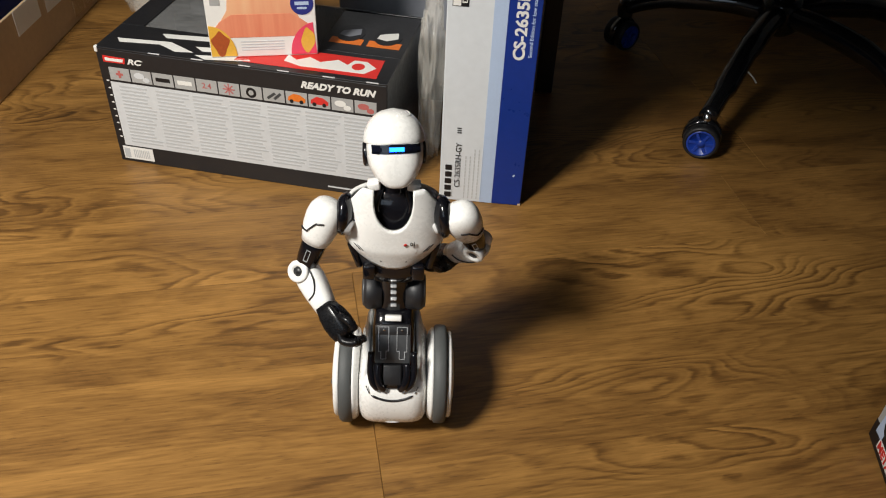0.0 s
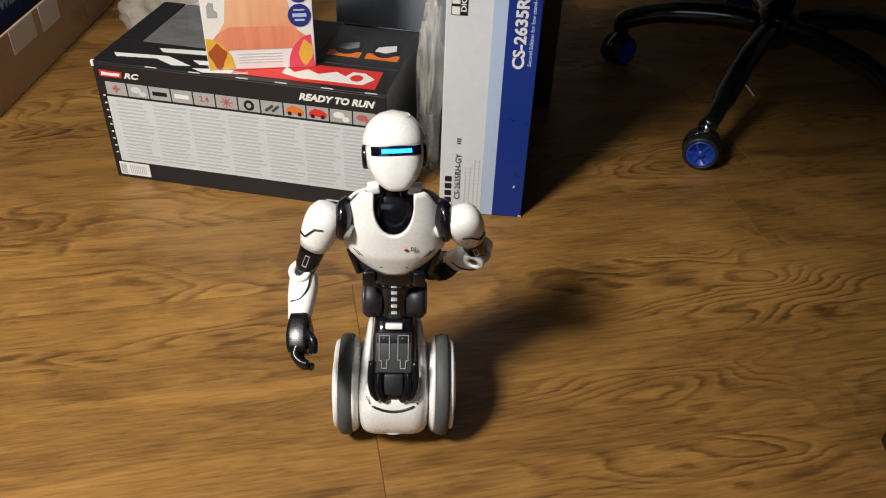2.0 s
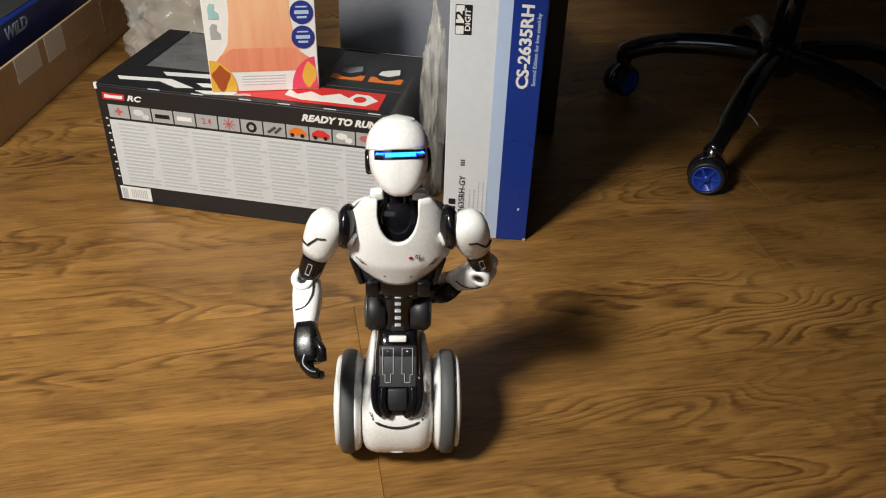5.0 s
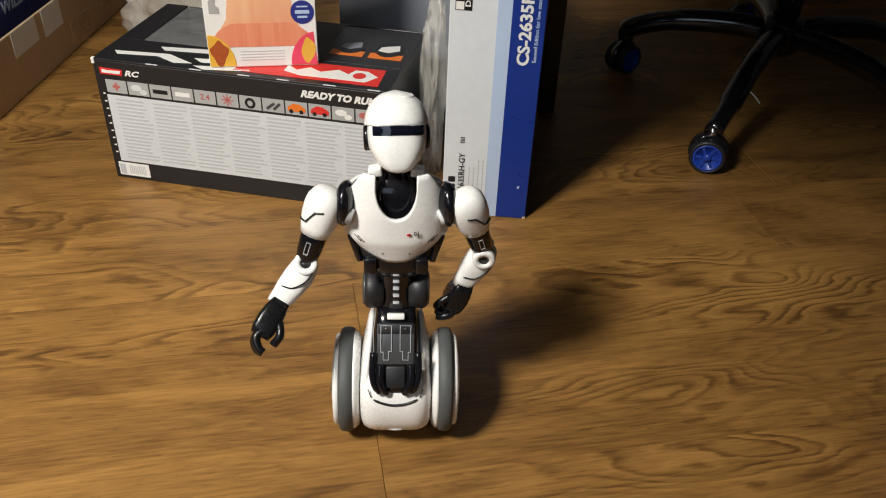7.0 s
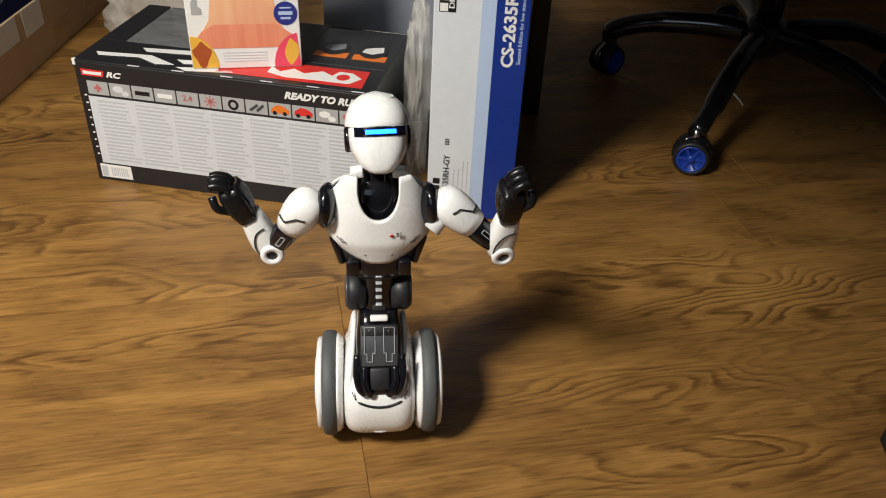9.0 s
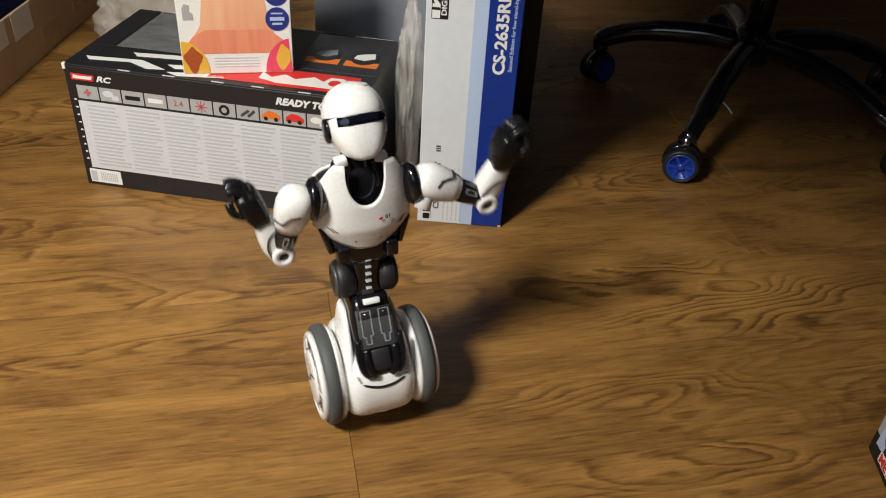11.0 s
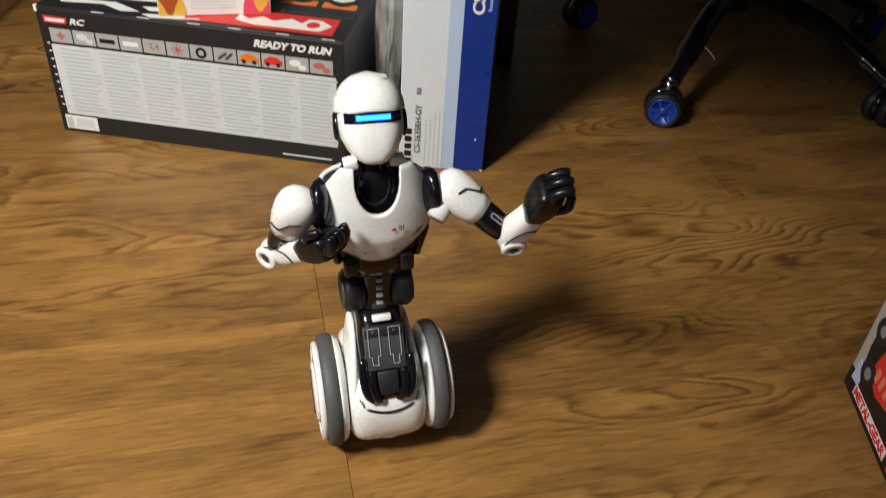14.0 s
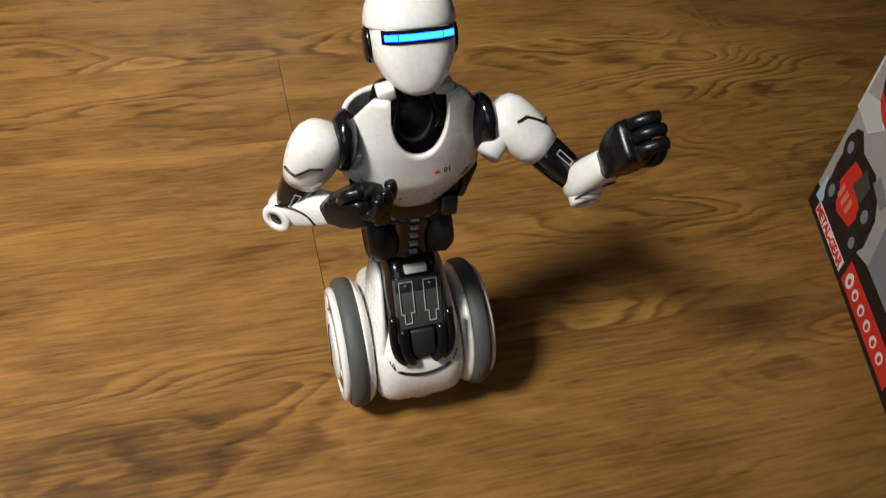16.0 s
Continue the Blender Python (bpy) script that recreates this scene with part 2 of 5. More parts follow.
def loft(rings, bm=None, cap=True):
    """A skin over closed rings of equal count."""
    own = bmesh.new()
    rows = [[own.verts.new(p) for p in ring] for ring in rings]
    n = len(rows[0])
    for a, b in zip(rows, rows[1:]):
        for i in range(n):
            own.faces.new((a[i], a[(i + 1) % n], b[(i + 1) % n], b[i]))
    if cap:
        own.faces.new(rows[0])
        own.faces.new(rows[-1])
    return merge(bm, own)


def oval(cx, cy, z, rx, ry, power=2.0, n=32):
    """A superellipse ring at height z."""
    pts = []
    for i in range(n):
        a = 2 * math.pi * i / n
        c, s = math.cos(a), math.sin(a)
        pts.append((cx + rx * math.copysign(abs(c) ** (2 / power), c), cy + ry * math.copysign(abs(s) ** (2 / power), s), z))
    return pts


def tower(rows, power=2.0, n=32, bm=None):
    """Rows of (z, rx, ry, cx, cy), lofted upwards."""
    return loft([oval(cx, cy, z, rx, ry, power, n) for z, rx, ry, cx, cy in rows], bm)


def lathe(profile, n=40, axis="x", bm=None):
    """Turns (along, radius) pairs round an axis."""
    rings = []
    for h, r in profile:
        ring = []
        for i in range(n):
            a = 2 * math.pi * i / n
            c, s = r * math.cos(a), r * math.sin(a)
            ring.append({"x": (h, c, s), "y": (c, h, s), "z": (c, s, h)}[axis])
        rings.append(ring)
    return loft(rings, bm)


def tube(points, radius, n=10, bm=None):
    """A round bar through points; radius may be a list."""
    pts = [Vector(p) for p in points]
    rings, side = [], None
    for i, p in enumerate(pts):
        d = (pts[min(i + 1, len(pts) - 1)] - pts[max(i - 1, 0)]).normalized()
        if side is None:
            side = d.orthogonal().normalized()
        side = (side - d * side.dot(d)).normalized()
        up = d.cross(side)
        r = radius[i] if isinstance(radius, (list, tuple)) else radius
        rings.append([p + r * (math.cos(2 * math.pi * k / n) * side + math.sin(2 * math.pi * k / n) * up) for k in range(n)])
    return loft(rings, bm)


def bend(points, steps=8):
    """A smooth line through points."""
    p = [Vector(a) for a in points]
    p = [2 * p[0] - p[1]] + p + [2 * p[-1] - p[-2]]
    out = []
    for i in range(1, len(p) - 2):
        for k in range(steps):
            t = k / steps
            a, b, c, d = p[i - 1], p[i], p[i + 1], p[i + 2]
            out.append(0.5 * (2 * b + (c - a) * t + (2 * a - 5 * b + 4 * c - d) * t * t + (3 * b - a - 3 * c + d) * t ** 3))
    out.append(p[-2])
    return out


def slab(outline, depth, bm=None):
    """A flat print or plate: an outline in x and z on the plane y = 0, raised by depth towards -y."""
    own = bmesh.new()
    f = own.faces.new([own.verts.new((x, 0, z)) for x, z in outline])
    r = bmesh.ops.extrude_face_region(own, geom=[f])
    bmesh.ops.translate(own, vec=(0, -depth, 0), verts=[v for v in r["geom"] if isinstance(v, bmesh.types.BMVert)])
    return merge(bm, own)


def disc(cx, cz, rx, rz, n=24):
    return [(cx + rx * math.cos(2 * math.pi * i / n), cz + rz * math.sin(2 * math.pi * i / n)) for i in range(n)]


def rect(x0, x1, z0, z1):
    return [(x0, z0), (x1, z0), (x1, z1), (x0, z1)]


def words(name, text, size, material, parent, at, wide=1.0, label="", bold=0.0, slant=0.0, depth=0.0003):
    """Lettering as a thin mesh, in the plane y = 0, facing -y, centred."""
    cu = bpy.data.curves.new(name, "FONT")
    cu.body, cu.size, cu.extrude, cu.offset, cu.shear = text, size, depth, bold, slant
    cu.align_x, cu.align_y, cu.resolution_u = "CENTER", "CENTER", 3
    tmp = bpy.data.objects.new("tmp", cu)
    scene.collection.objects.link(tmp)
    me = bpy.data.meshes.new_from_object(tmp.evaluated_get(bpy.context.evaluated_depsgraph_get()))
    bpy.data.objects.remove(tmp)
    bpy.data.curves.remove(cu)
    me.materials.clear()
    me.materials.append(material)
    me.transform(Matrix.Rotation(radians(90), 4, "X") @ Matrix.Diagonal((wide, 1, 1, 1)))
    ob = new(name, me)
    ob.parent, ob.matrix_basis = parent, at
    if label:
        ob["label"] = label
    return ob


def thing(name, m, label, category, group="", kind=""):
    ob = new(name)
    ob.matrix_basis = m
    return tagged(ob, label, category, group, kind)


# ---- the room ----
def wall(name, x0, x1, y0, y1, label):
    tagged(part(name, box(x0, x1, y0, y1, 0, 2.5), WALL, None, smooth=False), label, "wall", kind="structure")


wall("wall_west", -2.3, -2.2, -1.6, 2.7, "plain painted plaster wall")
wall("wall_east", 2.2, 2.3, -1.6, 2.7, "plain painted plaster wall")


def fill_opening_wall():
    """The south wall, with a window added, unseen, to hold the cool fill lamp."""
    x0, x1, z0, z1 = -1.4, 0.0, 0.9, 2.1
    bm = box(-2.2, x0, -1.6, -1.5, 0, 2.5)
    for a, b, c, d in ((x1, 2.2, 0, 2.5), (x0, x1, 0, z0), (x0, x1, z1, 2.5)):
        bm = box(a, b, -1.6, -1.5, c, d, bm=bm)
    tagged(part("wall_south", bm, WALL, None, smooth=False), "plain painted plaster wall with an added window", "wall", kind="structure")
    w = tagged(new("added_window_1"), "unseen white framed window added for the cool fill", "window", kind="structure")
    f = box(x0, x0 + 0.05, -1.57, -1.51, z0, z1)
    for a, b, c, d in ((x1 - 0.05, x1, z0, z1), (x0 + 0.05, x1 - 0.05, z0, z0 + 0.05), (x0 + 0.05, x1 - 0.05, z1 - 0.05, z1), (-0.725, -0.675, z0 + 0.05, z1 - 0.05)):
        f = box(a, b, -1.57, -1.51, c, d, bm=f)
    part("added_window_frame", f, CEIL, w, smooth=False)
    part("added_window_sill", box(x0 - 0.04, x1 + 0.04, -1.498, -1.40, z0 - 0.03, z0, 0.004), CEIL, w, smooth=False)


fill_opening_wall()
wall("wall_north", -2.2, 2.2, 2.6, 2.7, "plain painted plaster wall behind the chair and boxes")
tagged(part("ceiling", box(-2.3, 2.3, -1.6, 2.7, 2.5, 2.6), CEIL, None, smooth=False), "plain white plaster ceiling", "ceiling", kind="structure")


def pendant_light():
    """Hangs from the ceiling; its open reflector faces the boxes."""
    t = thing("pendant_light", look((-0.81, -0.07, 1.51), (-0.42, 0.86, 0.0)), "hanging lamp with a metal reflector, switched on", "lamp")
    part("reflector", lathe([(0.13, 0.20), (0.18, 0.19), (0.25, 0.12), (0.30, 0.04), (0.30, 0.002)], 32, "z"), CHROME, t)
    up = t.matrix_basis.inverted()
    top = t.matrix_basis @ Vector((0, 0, 0.295))
    part("cord", tube([up @ top, up @ (top + Vector((-0.01, -0.02, 0.12))), up @ Vector((top.x - 0.02, top.y - 0.04, 2.5))], 0.003, 8), DARK, t)


pendant_light()

# ---- the toy robot ----
R_WHEEL, X_WHEEL = 0.054, 0.0495
SHOULDER_R, SHOULDER_L = Vector((-0.064, 0.0, 0.268)), Vector((0.064, 0.0, 0.268))
UPPER = 0.066


def wheel(robot, side):
    """Tyre, inner flange and outer hub cap; side -1 or 1."""
    w = new("wheel")
    w.parent = robot
    w.matrix_basis = pose(side * X_WHEEL, 0, R_WHEEL)

    def turned(name, prof, m, label=""):
        part(name, lathe([(side * h, r) for h, r in prof], 48), m, w, label)

    turned("tyre", [(-0.0070, 0.040), (-0.0070, 0.0505), (-0.0050, 0.0532), (0.0, 0.054), (0.0045, 0.0535), (0.0072, 0.0515), (0.008, 0.044)], GREY, "grey rubber tyre")
    turned("flange", [(-0.0140, 0.012), (-0.0140, 0.041), (-0.0122, 0.0472), (-0.0092, 0.0502), (-0.0068, 0.0508), (-0.0068, 0.02)], WHITE, "white inner wheel flange")
    turned("rim", [(0.006, 0.046), (0.0105, 0.0475), (0.0128, 0.0455), (0.0132, 0.0415), (0.011, 0.0405)], WHITE, "white wheel rim")
    turned("ring", [(0.008, 0.0412), (0.0118, 0.0408), (0.0132, 0.028), (0.010, 0.026)], BLACK, "black ring with white marks")
    turned("hub_cap", [(0.009, 0.0290), (0.0142, 0.0288), (0.0152, 0.0265), (0.0158, 0.016), (0.0158, 0.002)], WHITE, "white hub cap with thin printed line")
    for a in (25, 100, 155, 215, 290, 335):
        b = box(side * 0.0126 - 0.0007, side * 0.0126 + 0.0007, -0.0007, 0.0007, 0.030, 0.0405)
        part("ring_mark", moved(b, Matrix.Rotation(radians(a), 4, "X")), WHITE, w, smooth=False)
    pr = tube([(side * 0.0160, -0.024, 0.008), (side * 0.0162, -0.006, 0.006), (side * 0.0162, 0.003, -0.004), (side * 0.0160, 0.024, -0.008)], 0.0006, 6)
    part("hub_print", pr, PLATE, w)
    return w


def base(robot):
    # white body between the wheels, round like a drum, wider at the front
    rings = []
    for x, k in ((-0.0364, 0.52), (-0.0360, 0.68), (-0.0348, 0.81), (-0.0318, 0.91), (-0.027, 0.968), (-0.021, 0.993), (-0.015, 1.0), (0, 1.0), (0.015, 1.0), (0.021, 0.993), (0.027, 0.968), (0.0318, 0.91), (0.0348, 0.81), (0.0360, 0.68), (0.0364, 0.52)):
        ring = []
        for i in range(40):
            a = 2 * math.pi * i / 40
            c, s = math.cos(a), math.sin(a)
            ry = 0.058 if c < 0 else 0.062
            ring.append((x, 0.002 + ry * k * math.copysign(abs(c) ** 0.86, c), 0.055 + 0.045 * k * math.copysign(abs(s) ** 0.86, s)))
        rings.append(ring)
    part("base_shell", loft(rings), WHITE, robot, "white rounded base shell")
    lip = []
    for i in range(21):
        a = radians(200 + 140 * i / 20)
        lip.append((0.0345 * math.cos(a) / 0.94, 0.004 + 0.0545 * math.sin(a), 0.0325))
    part("base_lip", tube(lip, 0.0016, 8), GREYW, robot, "pale grey seam lip under the base front")
    under = loft([[(x, 0.0 + 0.036 * math.cos(a), 0.023 + 0.015 * math.sin(a)) for a in [2 * math.pi * i / 24 for i in range(24)]] for x in (-0.026, 0.026)])
    part("base_underside", under, GREYW, robot)
    # fins that carry the shell up beside the leg
    for s in (-1, 1):
        rows = []
        for z, y, d, w in ((0.040, -0.018, 0.029, 0.0065), (0.062, -0.016, 0.031, 0.0065), (0.085, -0.008, 0.032, 0.006), (0.105, 0.002, 0.027, 0.005), (0.122, 0.010, 0.019, 0.0036), (0.130, 0.013, 0.011, 0.002)):
            rows.append((z, w, d, s * (0.0295 - 0.12 * max(z - 0.085, 0)), y))
        part("fin", tower(rows, 2.6, 24), WHITE, robot, "white side fin of the base")
    # black leg in the opening
    leg = []
    for z, y0, y1, w in ((0.078, -0.0460, 0.02, 0.008), (0.082, -0.0490, 0.03, 0.0140), (0.088, -0.0485, 0.035, 0.0190), (0.097, -0.0435, 0.036, 0.0232), (0.110, -0.0350, 0.036, 0.0235), (0.128, -0.0245, 0.034, 0.0225), (0.141, -0.0155, 0.03, 0.020), (0.150, -0.008, 0.022, 0.017)):
        leg.append((z, w, (y1 - y0) / 2, 0, (y0 + y1) / 2))
    part("leg", tower(leg, 4.5, 40), BLACK, robot, "black gloss leg in the base opening")
    slope = math.degrees(math.atan2(0.0195, 0.033))
    m = pose(0, -0.0262, 0.1250, -slope) @ Matrix.Diagonal((0.98, 1, 0.70, 1)) @ Matrix.Translation((0, 0, 0.0025))
    part("plate", moved(box(-0.0185, 0.0185, -0.0025, 0.004, -0.031, 0.026, 0.0015), m), PLATE, robot, "dark grey plate with fine outlines")
    part("plate_cap", moved(box(-0.0175, 0.0175, -0.0032, 0.004, 0.012, 0.027, 0.0012), m), DARK, robot)
    for s in (-1, 1):
        x = s * 0.0095
        zs = [(x - 0.0052 * s, 0.024), (x + 0.0052 * s, 0.024), (x + 0.0052 * s, -0.013), (x + 0.0028 * s, -0.013), (x + 0.0028 * s, -0.024), (x - 0.0026 * s, -0.024), (x - 0.0026 * s, -0.012), (x - 0.0052 * s, -0.012)]
        bm = None
        for (ax, az), (bx, bz) in zip(zs, zs[1:] + zs[:1]):
            bm = box(min(ax, bx) - 0.0003, max(ax, bx) + 0.0003, -0.0037, -0.0024, min(az, bz) - 0.0003, max(az, bz) + 0.0003, bm=bm)
        part("outline", moved(bm, m), LINE, robot, "thin silver printed outline", smooth=False)
        part("bolt", moved(lathe([(-0.0042, 0.0002), (-0.0042, 0.0013), (-0.0025, 0.0015)], 12, "y"), m @ pose(x, 0, 0.0195)), CHROME, robot)
        part("piston", tube(bend([(s * 0.0145, -0.0385, 0.110), (s * 0.0150, -0.0465, 0.098), (s * 0.0125, -0.0505, 0.0895), (s * 0.0085, -0.0500, 0.0835)], 5), 0.0042, 10), BLACK, robot, "black shaped strut")
        part("side_strut", tube(bend([(s * 0.0215, -0.033, 0.120), (s * 0.0225, -0.0430, 0.103), (s * 0.0200, -0.0490, 0.0915), (s * 0.0150, -0.0505, 0.0845)], 5), 0.0034, 10), BLACK, robot)
    part("recess", moved(box(-0.0100, 0.0100, -0.0030, 0.008, -0.0105, 0.0120, 0.002), pose(0, -0.0430, 0.0965, -29)), DARK, robot, "dark hollow below the plate")
    part("step", moved(box(-0.0085, 0.0085, -0.006, 0.002, -0.003, 0.003, 0.0012), pose(0, -0.010, 0.147, -30)), WHITE, robot, "small white bar")
    # dark smile-shaped slot and its ticks
    slot = [(x, -0.0543 + 5.4 * x * x, 0.0700 + 11.5 * x * x) for x in [-0.0215 + 0.043 * i / 16 for i in range(17)]]
    part("slot", tube(slot, [0.0006] + [0.0013] * 15 + [0.0006], 8), INK, robot, "curved black slot on the base front")
    for s in (-1, 1):
        for k in range(3):
            x = 0.0238 + 0.0012 * k
            part("tick", tube([(s * x, -0.0508 + 0.0011 * k, 0.0778 + 0.0028 * k), (s * (x + 0.0006), -0.0503 + 0.0011 * k, 0.0797 + 0.0028 * k)], 0.0006, 6), INK, robot)


def trunk(robot):
    for s in (-1, 1):
        prof = [(s * h, r) for h, r in ((0.012, 0.019), (0.026, 0.0205), (0.0295, 0.0185), (0.0315, 0.013), (0.0325, 0.006), (0.0325, 0.001))]
        part("hip", moved(lathe(prof, 32), pose(0, 0.014, 0.163)), DARK, robot, "round black hip joint")
        ring = [(s * h, r) for h, r in ((0.0285, 0.0175), (0.0318, 0.0165), (0.0325, 0.0125), (0.030, 0.012))]
        part("hip_ring", moved(lathe(ring, 32), pose(0, 0.014, 0.163)), PLATE, robot)
    part("waist", tower([(0.140, 0.0175, 0.018, 0, 0.012), (0.150, 0.0170, 0.017, 0, 0.012), (0.175, 0.0155, 0.016, 0, 0.013), (0.200, 0.0185, 0.019, 0, 0.014), (0.214, 0.026, 0.023, 0, 0.015)], 3, 32), BLACK, robot, "black ribbed waist")
    for k in range(5):
        z = 0.160 + 0.0085 * k
        part("rib", box(-0.0030, 0.0030, -0.0075, -0.002, z - 0.0007, z + 0.0007, 0.0004), LINE, robot, "thin silver rib")
    part("abdomen", tower([(0.190, 0.0225, 0.019, 0, 0.014), (0.197, 0.0275, 0.020, 0, 0.015), (0.208, 0.0340, 0.021, 0, 0.016), (0.220, 0.0385, 0.022, 0, 0.017), (0.236, 0.0400, 0.022, 0, 0.019), (0.25, 0.036, 0.020, 0, 0.020)], 4.0, 40), DARK, robot, "black segmented abdomen")
    for s in (-1, 1):
        part("side_guard", moved(box(-0.0035, 0.0035, -0.013, 0.013, -0.017, 0.015, 0.0025), pose(s * 0.0378, 0.010, 0.222, 0, s * 16)), BLACK, robot, "black angular side guard")
        part("belt_block", box(s * 0.024 - 0.006, s * 0.024 + 0.006, -0.011, 0.004, 0.197, 0.214, 0.002), BLACK, robot)
    part("abdomen", tower([(0.188, 0.0170, 0.0130, 0, 0.010), (0.193, 0.0215, 0.0165, 0, 0.010), (0.203, 0.0275, 0.0195, 0, 0.012), (0.216, 0.0300, 0.0200, 0, 0.014), (0.228, 0.0300, 0.0200, 0, 0.016)], 3.2, 36), BLACK, robot, "black gloss abdomen")
    # white chest shell with a deep round neckline
    n, rows, rings = 112, 16, []
    for j in range(rows + 1):
        f, ring = j / rows, []
        for i in range(n):
            a = 2 * math.pi * i / n
            front = max(0.0, -math.sin(a))
            across = abs(math.cos(a)) ** 0.86
            side_fall = 0.026 * max(0.0, (across - 0.74) / 0.26) ** 1.4
            top = 0.301 - side_fall - (0.041 * (1 - (across / 0.47) ** 2) ** 0.5 if across < 0.47 else 0.0)
            if math.sin(a) > 0:
                top = 0.275 + 0.004 * math.sin(a)
            low = 0.2095 + 0.034 * (1 - front) ** 1.3
            z = low + (top - low) * f
            h = (z - 0.211) / 0.091
            wide = 0.0486 * min(1.0, 0.60 + 1.35 * max(h, 0) ** 0.9) * (1.0 - 0.06 * min(1.0, max(0.0, (h - 0.36) / 0.30)) - 0.16 * max(0.0, (h - 0.62) / 0.38) ** 1.5)
            wide = max(wide, 0.02)
            deep = 0.0305 * min(1.0, 0.80 + 0.8 * h) * (1.0 - 0.45 * max(0.0, h - 0.55) ** 1.1)
            c, s = math.cos(a), math.sin(a)
            ring.append((wide * math.copysign(abs(c) ** 0.86, c), 0.016 + deep * math.copysign(abs(s) ** 0.86, s), z))
        rings.append(ring)
    chest = part("chest", loft(rings, cap=False), WHITE, robot, "white glossy chest shell with a round neckline")
    sol = chest.modifiers.new("thick", "SOLIDIFY")
    sol.thickness, sol.offset = 0.0035, -1
    part("core", tower([(0.235, 0.034, 0.019, 0, 0.016), (0.255, 0.033, 0.020, 0, 0.016), (0.275, 0.029, 0.018, 0, 0.018), (0.290, 0.024, 0.015, 0, 0.02)], 2.4, 32), BLACK, robot, "black inner chest")
    part("neck", tower([(0.268, 0.020, 0.016, 0, 0.016), (0.285, 0.014, 0.014, 0, 0.018), (0.300, 0.0125, 0.013, 0, 0.02), (0.325, 0.0135, 0.014, 0, 0.022)], 2.2, 28), BLACK, robot, "black gloss neck")
    for s in (-1, 1):
        part("neck_cord", tube(bend([(s * 0.012, 0.004, 0.266), (s * 0.016, 0.002, 0.278), (s * 0.011, 0.008, 0.296)], 5), 0.003, 8), BLACK, robot)
        part("collar_tab", moved(box(-0.0058, 0.0058, -0.005, 0.006, -0.0042, 0.0042, 0.0014), pose(s * 0.0185, 0.007, 0.2985, 0, s * 10)), WHITE, robot, "small white collar tab")
        cup = bmesh.new()
        bmesh.ops.create_uvsphere(cup, u_segments=28, v_segments=18, radius=1.0)
        part("shoulder_cup", moved(cup, pose(s * 0.0462, 0.004, 0.2665, 0, s * -4, s * 8) @ Matrix.Diagonal((0.0098, 0.0190, 0.0215, 1))), BLACK, robot, "black oval shoulder cup")
        for k in (0, 1):
            part("chest_slit", tube([(s * (0.0285 + 0.0032 * k), -0.0100 + 0.0012 * k, 0.2340 + 0.0005 * k), (s * (0.0345 + 0.0032 * k), -0.0072 + 0.002 * k, 0.2395 + 0.0005 * k)], 0.0007, 6), INK, robot)
        part("chest_vent", box(s * 0.0120 - 0.001, s * 0.0120 + 0.001, -0.0105, -0.0085, 0.2205, 0.2225, 0.0003), INK, robot)
    words("chest_number", "01", 0.0056, INK, robot, pose(0.0185, -0.0150, 0.2465, -3, 0, 13) , label="small black number on the chest", bold=0.00008)
    part("chest_mark", moved(slab(disc(0, 0, 0.0020, 0.0014), 0.0001), pose(0.0115, -0.0152, 0.2455, -3, 0, 9)), RED, robot, "small red round mark")


HEAD_AT, HEAD_TIP = Vector((0.0, 0.020, 0.3137)), Matrix.Rotation(radians(-25), 4, "X")


